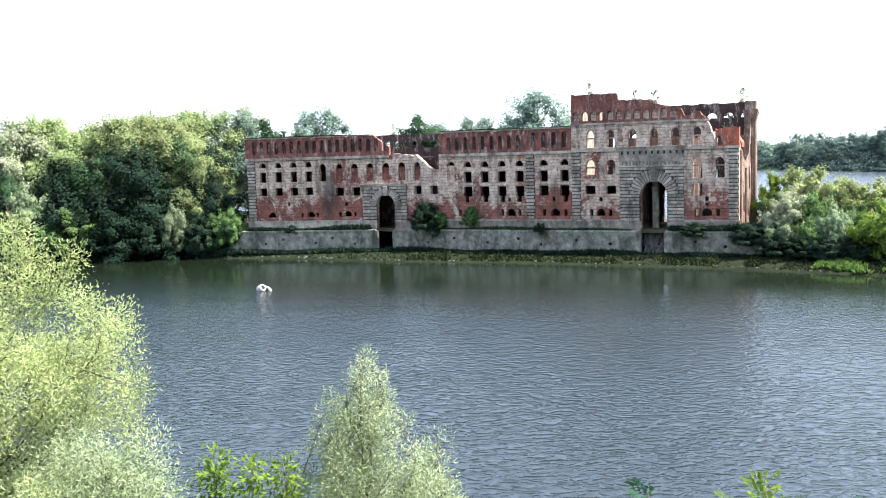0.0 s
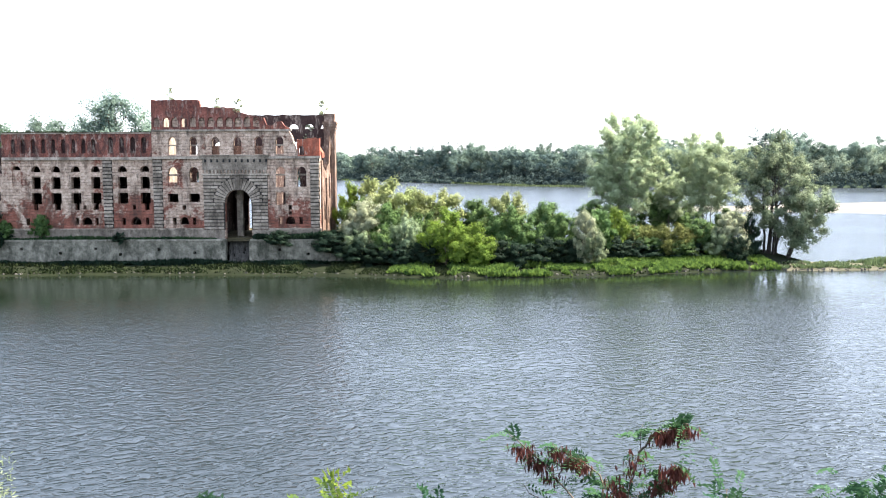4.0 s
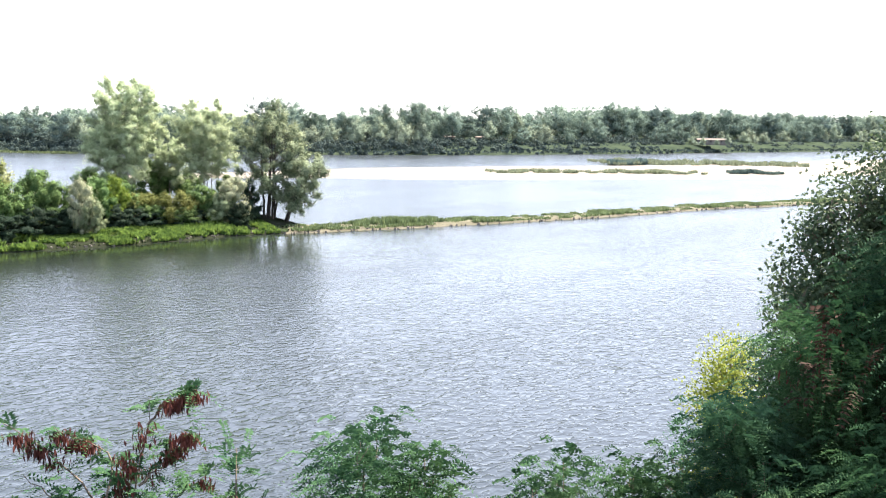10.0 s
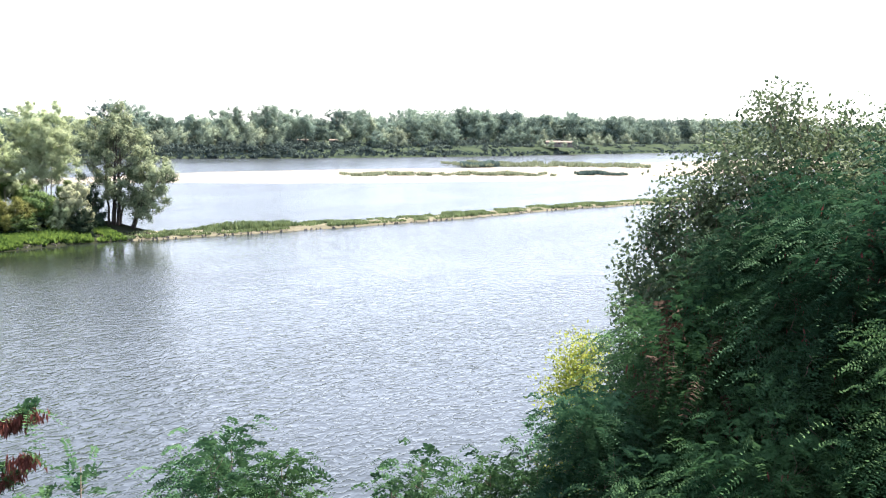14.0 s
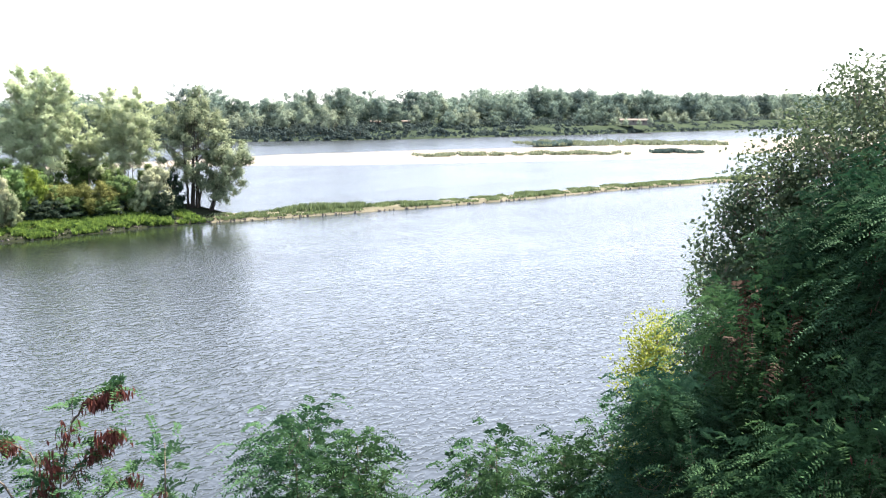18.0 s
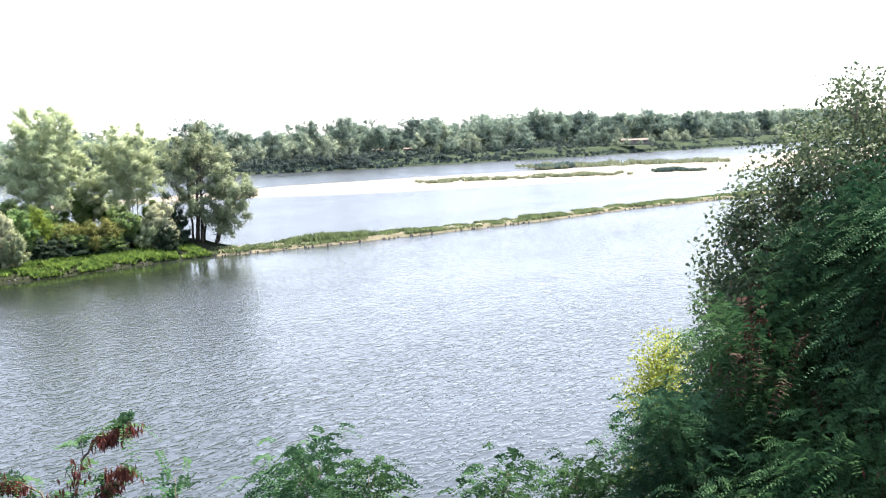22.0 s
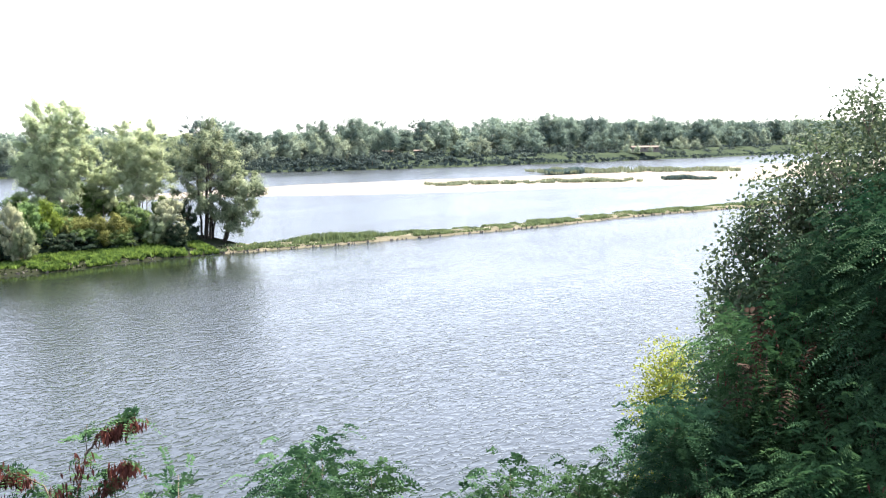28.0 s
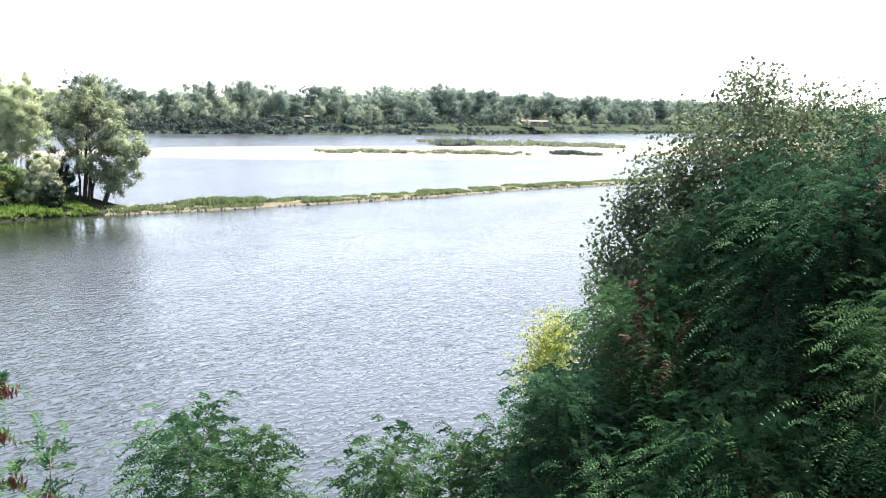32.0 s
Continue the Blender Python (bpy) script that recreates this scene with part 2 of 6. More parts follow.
def water_mat():
    m, t, b = nodes_of("river_water", 0.06, 0.5)
    b.inputs["IOR"].default_value = 1.33
    # wind ripples that run across the river, two sizes, with calmer lanes
    r1 = tex_noise(t, 0.5, 3, 0.55, (0.6, 1.4, 1), 0.3)
    r2 = tex_noise(t, 0.95, 2.5, 0.5, (0.85, 1.35, 1), 0.3)
    calm = ramp(t, tex_noise(t, 0.018, 4, 0.6, (0.7, 1.6, 1)), [(0.36, (0.5, 0.5, 0.5)), (0.6, (1, 1, 1))])
    r3 = tex_noise(t, 2.5, 2, 0.5, (0.75, 1.3, 1), 0.2)
    # short steep faces between flatter water
    ridge = maths(t, 'POWER', maths(t, 'SUBTRACT', 1.0, maths(t, 'ABSOLUTE', maths(t, 'MULTIPLY', maths(t, 'SUBTRACT', r2, 0.5), 4.0)), True), 2.2)
    h = maths(t, 'ADD', maths(t, 'MULTIPLY', r1, 0.24), maths(t, 'MULTIPLY', ridge, 0.31))
    h = maths(t, 'ADD', h, maths(t, 'MULTIPLY', r3, 0.12))
    # short wave trains before the wind
    tc = t.nodes.new("ShaderNodeTexCoord")
    turn = t.nodes.new("ShaderNodeMapping")
    turn.inputs["Rotation"].default_value = (0, 0, radians(-38))
    t.links.new(tc.outputs["Object"], turn.inputs[0])
    for scale, twist, weight in ((0.26, 6.0, 0.07), (0.41, 7.0, 0.06)):
        wv_ = t.nodes.new("ShaderNodeTexWave")
        for key, val in (("Scale", scale), ("Distortion", twist), ("Detail", 2.0), ("Detail Scale", 2.2), ("Detail Roughness", 0.6)):
            wv_.inputs[key].default_value = val
        t.links.new(turn.outputs[0], wv_.inputs["Vector"])
        h = maths(t, 'ADD', h, maths(t, 'MULTIPLY', wv_.outputs["Fac"], weight))
    h = maths(t, 'MULTIPLY', h, calm)
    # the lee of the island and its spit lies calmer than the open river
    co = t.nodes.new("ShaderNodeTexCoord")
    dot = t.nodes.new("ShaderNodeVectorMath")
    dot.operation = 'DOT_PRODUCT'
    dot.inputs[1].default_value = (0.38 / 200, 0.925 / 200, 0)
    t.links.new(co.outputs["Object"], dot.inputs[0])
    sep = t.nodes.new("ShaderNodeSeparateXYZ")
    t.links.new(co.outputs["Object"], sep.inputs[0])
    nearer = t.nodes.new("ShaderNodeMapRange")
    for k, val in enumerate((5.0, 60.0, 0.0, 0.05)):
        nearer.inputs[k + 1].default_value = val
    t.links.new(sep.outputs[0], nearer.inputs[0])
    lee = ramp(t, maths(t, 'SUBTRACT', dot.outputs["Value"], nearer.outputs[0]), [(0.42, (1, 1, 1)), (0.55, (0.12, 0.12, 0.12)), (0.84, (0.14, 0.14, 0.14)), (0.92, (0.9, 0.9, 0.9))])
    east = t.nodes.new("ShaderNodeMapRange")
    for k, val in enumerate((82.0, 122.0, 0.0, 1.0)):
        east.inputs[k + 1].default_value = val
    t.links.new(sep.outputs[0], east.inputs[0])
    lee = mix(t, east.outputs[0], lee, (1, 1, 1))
    h = maths(t, 'MULTIPLY', h, lee)
    # ripples finer than the larger ones roughen the open reaches, most of all the wide river to the east
    wide = t.nodes.new("ShaderNodeVectorMath")
    wide.operation = 'LENGTH'
    t.links.new(co.outputs["Object"], wide.inputs[0])
    reach = ramp(t, maths(t, 'MULTIPLY', wide.outputs["Value"], 1 / 400), [(0.12, (0.04, 0.04, 0.04)), (0.25, (0.14, 0.14, 0.14)), (0.6, (0.24, 0.24, 0.24))])
    gust = ramp(t, maths(t, 'MULTIPLY', wide.outputs["Value"], 1 / 400), [(0.13, (0.04, 0.04, 0.04)), (0.26, (0.22, 0.22, 0.22)), (0.6, (0.34, 0.34, 0.34))])
    past = t.nodes.new("ShaderNodeMapRange")
    for k, val in enumerate((70.0, 115.0, 0.0, 1.0)):
        past.inputs[k + 1].default_value = val
    t.links.new(sep.outputs[0], past.inputs[0])
    fine = mix(t, lee, (0.045, 0.045, 0.045), mix(t, past.outputs[0], gust, reach))
    t.links.new(maths(t, 'MULTIPLY', fine, maths(t, 'ADD', maths(t, 'MULTIPLY', calm, 0.5), 0.5)), b.inputs["Roughness"])
    # base colour stands in for reflections: dark green in the lee, brighter sky eastward
    eastward = t.nodes.new("ShaderNodeMapRange")
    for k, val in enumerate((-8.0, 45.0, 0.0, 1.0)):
        eastward.inputs[k + 1].default_value = val
    t.links.new(sep.outputs[0], eastward.inputs[0])
    open_tint = mix(t, eastward.outputs[0], (0.012, 0.019, 0.024), (0.022, 0.029, 0.035))
    t.links.new(mix(t, lee, (0.006, 0.010, 0.004), open_tint), b.inputs["Base Color"])
    bump(t, b, h, 1.0, 0.15)
    return m


M_WATER = water_mat()
M_FACADE = facade_mat("peeling_plaster_over_brick")
M_BRICK = brick_mat("red_brick", (0.066, 0.027, 0.024), (0.205, 0.076, 0.058), 0.7)
# the red brick darkened to give interiors and recesses their shade
M_BRICK_SHADED = brick_mat("shaded_brick", (0.026, 0.017, 0.017), (0.06, 0.037, 0.035), 0.6)
M_BRICK_OLD = brick_mat("weathered_brown_brick", (0.08, 0.055, 0.043), (0.22, 0.15, 0.115), 0.6)
M_BRICK_RED = brick_mat("bright_red_brick", (0.12, 0.035, 0.025), (0.34, 0.105, 0.065), 0.35)
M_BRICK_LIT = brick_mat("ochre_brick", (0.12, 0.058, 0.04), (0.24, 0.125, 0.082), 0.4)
M_STONE = stone_mat("grey_stone", (0.215, 0.185, 0.153), (0.49, 0.427, 0.36), (0.05, 0.042, 0.034), 0.7)
M_JOINT = stone_mat("dark_joints", (0.03, 0.027, 0.024), (0.07, 0.062, 0.055), (0.02, 0.018, 0.016), 0.5)
M_QUAY = stone_mat("quay_stone", (0.135, 0.133, 0.108), (0.385, 0.37, 0.31), (0.024, 0.03, 0.02), 0.75)
M_FARLAND = plain("far_grassland", (0.014, 0.023, 0.018), (0.04, 0.056, 0.036), 0.1, 0.95, 0.4, 0.03, 0.0)
M_EARTH = plain("earth", (0.05, 0.045, 0.028), (0.12, 0.105, 0.065), 0.3, 0.95, 0.4, 0.03, 0.05)
M_SPIT = plain("sandy_earth", (0.04, 0.042, 0.027), (0.135, 0.13, 0.10), 0.35, 0.95, 0.4, 0.03, 0.05)
M_GRASSLAND = plain("grassland", (0.007, 0.010, 0.006), (0.018, 0.023, 0.012), 0.25, 0.95, 0.4, 0.03, 0.05)
M_SAND = plain("pale_sand", (0.128, 0.121, 0.108), (0.165, 0.157, 0.143), 0.05, 0.95, 0.2, 0.03, 0.06)
M_ROCK = plain("pale_rock", (0.03, 0.029, 0.027), (0.12, 0.115, 0.105), 1.5)
M_BARK = plain("bark", (0.05, 0.04, 0.03), (0.14, 0.115, 0.09), 3.0)
M_BARK_DARK = plain("dark_willow_bark", (0.012, 0.010, 0.009), (0.04, 0.034, 0.028), 3.0)
M_BARK_PALE = plain("pale_bark", (0.16, 0.15, 0.125), (0.34, 0.325, 0.285), 3.0)
L_OAK = leaf_mat("leaves_green", (0.012, 0.036, 0.018), (0.058, 0.11, 0.043))
L_LIME = leaf_mat("leaves_yellow_green", (0.07, 0.13, 0.022), (0.25, 0.37, 0.065), 0.45)
L_POPLAR = leaf_mat("leaves_poplar", (0.22, 0.29, 0.17), (0.50, 0.585, 0.385), 0.45)
L_GREY = leaf_mat("leaves_grey_willow", (0.10, 0.145, 0.08), (0.30, 0.37, 0.22), 0.32)
L_OLIVE = leaf_mat("leaves_olive_willow", (0.13, 0.17, 0.06), (0.34, 0.38, 0.17), 0.35)
L_SILVER = leaf_mat("leaves_silver_willow", (0.15, 0.185, 0.11), (0.50, 0.53, 0.37), 0.38)
L_WILLOW = leaf_mat("leaves_willow", (0.19, 0.24, 0.085), (0.54, 0.60, 0.30), 0.47)
L_SILVER_NEAR = leaf_mat("leaves_willow_silvery", (0.15, 0.205, 0.098), (0.45, 0.525, 0.335), 0.44)
# near-black green that carries the shade low in the wood and bushes
L_DEEP_SHADE = leaf_mat("leaves_deep_shade", (0.006, 0.017, 0.011), (0.022, 0.044, 0.025))
L_ROBINIA = leaf_mat("leaves_robinia", (0.013, 0.048, 0.024), (0.078, 0.160, 0.070), 0.28, 0.85, 0.05)
L_ROBINIA_YOUNG = leaf_mat("leaves_robinia_young", (0.060, 0.112, 0.022), (0.165, 0.240, 0.060), 0.45)
L_ASPEN = leaf_mat("leaves_aspen", (0.028, 0.055, 0.032), (0.115, 0.165, 0.09), 0.32)
L_YELLOW = leaf_mat("leaves_yellow", (0.13, 0.165, 0.022), (0.31, 0.345, 0.075), 0.45)
# distance haze is mixed into the far leaf colours: paler, greyer, bluer
L_FAR_HAZED = leaf_mat("leaves_far_hazed", (0.065, 0.105, 0.098), (0.24, 0.325, 0.25), 0.3, 0.9, 0.02, 0.25)
L_FAR_PALE_HAZED = leaf_mat("leaves_far_pale_hazed", (0.125, 0.17, 0.13), (0.36, 0.43, 0.315), 0.3, 0.9, 0.02, 0.25)
# scrub colour holds the far bank's shadow band and its blue haze
L_SCRUB_SHADE = leaf_mat("leaves_far_scrub_shade", (0.02, 0.034, 0.037), (0.068, 0.096, 0.083), 0.2, 0.9, 0.02, 0.12)
L_WOOD = leaf_mat("leaves_soft_green", (0.10, 0.148, 0.06), (0.40, 0.465, 0.215), 0.44)
L_CLUMP = leaf_mat("leaves_old_willow", (0.035, 0.062, 0.034), (0.34, 0.405, 0.255), 0.32)
# the robinia leaves again, with shade worked into the colour
L_ROBINIA_SHADED = leaf_mat("leaves_robinia_shaded", (0.009, 0.040, 0.024), (0.054, 0.118, 0.062), 0.24, 0.85, 0.05)
# darker far leaves, tinted blue-grey for haze as well
L_FAR_DARK_HAZED = leaf_mat("leaves_far_dark_hazed", (0.04, 0.07, 0.075), (0.15, 0.21, 0.17), 0.25, 0.9, 0.02, 0.25)
L_POD = leaf_mat("dry_pods", (0.055, 0.019, 0.019), (0.155, 0.052, 0.046), 0.25)
L_RUST = leaf_mat("dead_leaves", (0.013, 0.007, 0.005), (0.036, 0.016, 0.011), 0.12)
L_DRY = leaf_mat("dry_weeds", (0.05, 0.068, 0.02), (0.18, 0.195, 0.06), 0.3)
L_REED = leaf_mat("reed_grass", (0.020, 0.050, 0.015), (0.20, 0.30, 0.065), 0.35, 0.75, 0.1, 1.3)
L_BUSH = leaf_mat("leaves_bush", (0.026, 0.064, 0.024), (0.165, 0.265, 0.086), 0.3)
L_SHOOT = leaf_mat("leaves_shoot", (0.08, 0.14, 0.018), (0.23, 0.31, 0.045), 0.45)
L_BAR = leaf_mat("sandbar_sedge", (0.10, 0.12, 0.08), (0.26, 0.295, 0.19), 0.25)
L_DULL = leaf_mat("olive_weeds", (0.008, 0.015, 0.006), (0.030, 0.044, 0.015), 0.15)
L_REED_GREY = leaf_mat("reed_grass_grey", (0.05, 0.078, 0.038), (0.19, 0.24, 0.115), 0.3)
M_WHITE = plain("weathered_white_paint", (0.42, 0.42, 0.41), (0.60, 0.60, 0.59), 4, 0.6, 0.1)
M_BLACK = plain("dark_openings", (0.01, 0.01, 0.012), (0.03, 0.03, 0.03), 4)
M_ROOF = plain("pale_sheet_roof", (0.075, 0.062, 0.055), (0.12, 0.10, 0.09), 1.0)
M_WALL = plain("weathered_render", (0.10, 0.095, 0.088), (0.16, 0.15, 0.14), 1.0)


# ---- mesh helpers ----
def mesh_obj(name, verts, faces, mat, smooth=False):
    me = bpy.data.meshes.new(name)
    me.from_pydata([tuple(v) for v in verts], [], faces)
    me.validate()
    if smooth:
        me.polygons.foreach_set("use_smooth", [True] * len(me.polygons))
    me.materials.append(mat)
    return new(name, me)


def quads_obj(name, v, mat):
    """v: N x 4 x 3, one blade each."""
    v = np.asarray(v, dtype=np.float32).reshape(-1, 4, 3)
    n = len(v)
    me = bpy.data.meshes.new(name)
    me.vertices.add(4 * n)
    me.vertices.foreach_set("co", v.ravel())
    me.loops.add(4 * n)
    me.loops.foreach_set("vertex_index", np.arange(4 * n, dtype=np.int32))
    me.polygons.add(n)
    me.polygons.foreach_set("loop_start", np.arange(0, 4 * n, 4, dtype=np.int32))
    me.update(calc_edges=True)
    me.materials.append(mat)
    return new(name, me)


def under(ob, parent, label="", kind=""):
    ob.parent = parent
    return tagged(ob, label, kind=kind)


def thing(name, label, category, group="", kind="", at=(0, 0, 0), rz=0.0):
    e = new(name)
    e.empty_display_size = 0.5
    e.matrix_basis = pose(*at, 0, 0, rz)
    return tagged(e, label, category, group, kind)


def boxes(cells):
    """cells: lists of eight corners (lower ring, then upper ring)."""
    v, f = [], []
    for c in cells:
        o = len(v)
        v += c
        f += [tuple(o + k for k in q) for q in ((3, 2, 1, 0), (4, 5, 6, 7), (0, 1, 5, 4), (1, 2, 6, 5), (2, 3, 7, 6), (3, 0, 4, 7))]
    return v, f


def unit(a):
    a = np.asarray(a, float)
    return a / np.maximum(np.linalg.norm(a, axis=-1, keepdims=True), 1e-9)


def tubes(lines, sides=6):
    """lines: (points, radii) pairs."""
    v, f = [], []
    for pts, rad in lines:
        pts = np.asarray(pts, float)
        tan = unit(np.gradient(pts, axis=0))
        ref = np.array([1.0, 0.3, 0.1])
        a = unit(np.cross(tan, ref))
        b = np.cross(tan, a)
        o = len(v)
        for p, r, x, y in zip(pts, rad, a, b):
            for k in range(sides):
                an = 2 * math.pi * k / sides
                v.append(tuple(p + r * (math.cos(an) * x + math.sin(an) * y)))
        for i in range(len(pts) - 1):
            for k in range(sides):
                k2 = (k + 1) % sides
                f.append((o + i * sides + k, o + i * sides + k2, o + (i + 1) * sides + k2, o + (i + 1) * sides + k))
        f.append(tuple(o + (len(pts) - 1) * sides + k for k in range(sides)))
    return v, f


def blades(rng, at, along, length, width, fold=0.0, face=None):
    """Leaf blades as rhombs: at N x 3 (the stalk's end), along N x 3 (which way they point), face N x 3 (which way they lie open)."""
    n = len(at)
    along = unit(along)
    side = unit(np.cross(along, rng.normal(size=(n, 3)) if face is None else face))
    L = (length * rng.uniform(0.7, 1.25, n))[:, None]
    W = (width * rng.uniform(0.7, 1.25, n))[:, None]
    up = np.cross(along, side)
    mid = at + along * L * 0.45 + up * W * fold
    return np.stack([at, mid + side * W / 2, at + along * L, mid - side * W / 2], 1)


def bough(rng, start, way, length, droop=0.0, steps=5, wob=0.12):
    pts = [np.asarray(start, float)]
    d = unit(way)
    for k in range(steps):
        d = unit(d + rng.normal(size=3) * wob + np.array([0, 0, -droop]))
        pts.append(pts[-1] + d * length / steps)
    return np.array(pts)


def skeleton_of(rng, height, radius, profile, limbs=14, twigs=5, bare=0.2, trunk=0.03, lean=0.04, stems=1, droop=0.0, rise=(0.25, 0.9)):
    """Trunk, limbs and twigs of a tree; profile(u) is the crown's half width at u of its height. Returns lines and the twigs' points."""
    lines, tips = [], []
    for s in range(stems):
        a0 = rng.uniform(0, 6.28)
        out = 0 if stems == 1 else radius * 0.35
        top = np.array([math.cos(a0) * out + rng.normal() * lean * height, math.sin(a0) * out + rng.normal() * lean * height, height * (1 if s == 0 else rng.uniform(0.75, 0.97))])
        base = np.array([math.cos(a0) * out * (0.3 if stems < 6 else 0.8), math.sin(a0) * out * (0.3 if stems < 6 else 0.8), -0.3])
        us = np.linspace(0, 1, 9)
        tp = base + (top - base) * us[:, None] + rng.normal(size=(9, 3)) * height * 0.012 * np.sin(us * 3.14)[:, None]
        r0 = height * trunk / (stems ** 0.5)
        lines.append((tp, r0 * (1 - 0.9 * us)))
        for k in range(max(3, limbs // stems)):
            u = bare + (0.97 - bare) * (k + rng.uniform(0, 1)) / max(3, limbs // stems)
            p = np.array([np.interp(u, us, tp[:, c]) for c in range(3)])
            reach = radius * profile(u) * rng.uniform(0.65, 1.05) + 0.02 * height
            a = k * 2.4 + rng.uniform(-0.5, 0.5) + a0
            up = rng.uniform(*rise)
            lp = bough(rng, p, (math.cos(a), math.sin(a), up), reach * (1 + 0.3 * up), droop)
            lines.append((lp, np.linspace(r0 * 0.45 * (1.1 - u), r0 * 0.06, len(lp))))
            for j in range(twigs):
                q = lp[rng.integers(1, len(lp))]
                w = lp[-1] - lp[0] + rng.normal(size=3) * reach * 0.7
                w[2] += 0.25 * reach
                tl = bough(rng, q, w, reach * rng.uniform(0.3, 0.6), droop, 3)
                lines.append((tl, np.linspace(r0 * 0.12, r0 * 0.03, len(tl))))
                tips += [tl[1], tl[2], tl[3]]
            tips += [lp[-1], lp[-2], lp[-3]]
        tips += [tp[-1], tp[-2]]
    tips = np.array(tips)
    kz = height / np.percentile(tips[:, 2], 99.3)
    tips = tips[tips[:, 2] * kz <= height * 1.02]
    kr = min(1.0, radius / np.percentile(np.hypot(tips[:, 0], tips[:, 1]), 97))
    k = np.array([kr, kr, kz])

    def held(q):
        # nothing reaches far past the crown's outline
        q = q * k
        lim = np.array([1.08 * radius * profile(float(min(1, max(0, z / height)))) for z in q[:, 2]])
        r = np.maximum(np.hypot(q[:, 0], q[:, 1]), 1e-6)
        g = np.minimum(1.0, (lim + 0.15 * (r - lim)) / r)
        return np.c_[q[:, 0] * g, q[:, 1] * g, q[:, 2]]
    return [(held(l), r) for l, r in lines], held(tips)


def spaced(rng, pts, m):
    """m of the points, well apart from one another."""
    pts = pts[rng.permutation(len(pts))[:2600]]
    if len(pts) <= m:
        return pts
    got = np.zeros(m, int)
    far = np.full(len(pts), 1e9)
    for k in range(1, m):
        far = np.minimum(far, np.sum((pts - pts[got[k - 1]]) ** 2, 1))
        got[k] = int(np.argmax(far * (0.6 + 0.4 * rng.uniform(size=len(pts)))))
    return pts[got]


def crown_of(rng, tips, n, spread, length, width, hang=0.0, flat=0.75, clumps=110, loose=0.2):
    """Leaves in sprays round well-spaced twig ends: a close shell that lies open upwards and outwards, a dim inside, loose leaves between."""
    pick = spaced(rng, tips, clumps)
    gap = np.sort(np.linalg.norm(pick[:, None] - pick[None], axis=2), 1)[:, 3]
    pick = pick[gap < 1.55 * np.median(gap)]
    m = len(pick)
    size = spread * 1.6 * rng.uniform(0.45, 1.4, m)
    share = size ** 2 / np.sum(size ** 2)
    k = rng.choice(m, n, p=share)
    axis = tips.mean(0) * np.array([1, 1, 0.85])
    out = unit((pick - axis) * np.array([1, 1, 0.8]))
    way = unit(rng.normal(size=(n, 3)) + 0.5 * out[k] + np.array([0, 0, 0.3]))
    u = rng.uniform(size=n)
    inside = u > 0.86
    r = np.where(u < loose * 0.5, rng.uniform(1.0, 1.4, n), np.where(inside, rng.uniform(0.1, 0.6, n), rng.uniform(0.5, 1.1, n)))
    # each spray bulges unevenly
    lump = 1 + 0.34 * np.sin(3.1 * way[:, 0] + 5 * k) + 0.22 * np.sin(4.3 * way[:, 1] + 2.2 * way[:, 2] + 3 * k)
    off = way * (size[k] * r * lump)[:, None]
    off[:, 2] *= flat
    # and is drawn out along its bough
    bow = unit(out + np.array([0, 0, 0.35]) + rng.normal(size=(m, 3)) * 0.5)[k]
    pull = rng.uniform(0.9, 2.1, m)[k]
    off = off * 0.85 + bow * (np.sum(off * bow, 1) * (pull - 0.85))[:, None]
    face = way * 1.2 + 0.35 * out[k] + np.array([0, 0, 0.25]) + rng.normal(size=(n, 3)) * 0.22
    w = unit(np.cross(face, rng.normal(size=(n, 3)))) + way * 0.25
    w[:, 2] -= hang
    q = blades(rng, pick[k] + off, w, length, width, 0.2, face)
    c = q.mean(1, keepdims=True)
    q[inside] = c[inside] + (q[inside] - c[inside]) * 1.5
    return q


OVAL = lambda u: max(0.12, math.sin(math.pi * min(1, max(0, (u - 0.02) / 1.0)) ** 0.85))
DOME = lambda u: max(0.15, math.sqrt(max(0.0, 1 - (max(0, u - 0.35) / 0.66) ** 2)))
CONE = lambda u: max(0.05, 1.05 * (1 - u) ** 0.8)
NEEDLE = lambda u: max(0.03, 1.0 - u)
UPRIGHT = lambda u: max(0.12, min(1.0, 0.35 + 1.1 * u) * math.sqrt(max(0.0, 1 - (max(0, u - 0.74) / 0.27) ** 2)))
TALL = lambda u: max(0.2, min(1.0, 0.45 + 1.0 * u) * math.sqrt(max(0.0, 1 - (max(0, u - 0.6) / 0.42) ** 2)))


def tree(name, label, category, seed, height, radius, profile, leaf, n, spread, length, width, bark=M_BARK, at=(0, 0, 0), group="", hang=0.0, clumps=110, loose=0.2, tilt=(0, 0), **kw):
    rng = np.random.default_rng(seed)
    e = thing(name, label, category, group, at=at, rz=0)
    lines, tips = skeleton_of(rng, height, radius, profile, **kw)
    lines = [l for l in lines if l[1][0] > height * 0.0009]
    slant = np.array([tilt[0], tilt[1], 0.0])
    lines = [(p + slant * p[:, 2:3], r) for p, r in lines]
    tips = tips + slant * tips[:, 2:3]
    under(mesh_obj("trunk", *tubes(lines, 5), bark, True), e, "branching trunk and limbs")
    under(quads_obj("crown", crown_of(rng, tips, n, spread, length, width, hang, clumps=clumps, loose=loose), leaf), e)
    return e


def at_az(az, dist):
    """A place on the plan: az degrees to the right of the first view."""
    return dist * math.sin(radians(az)), dist * math.cos(radians(az))


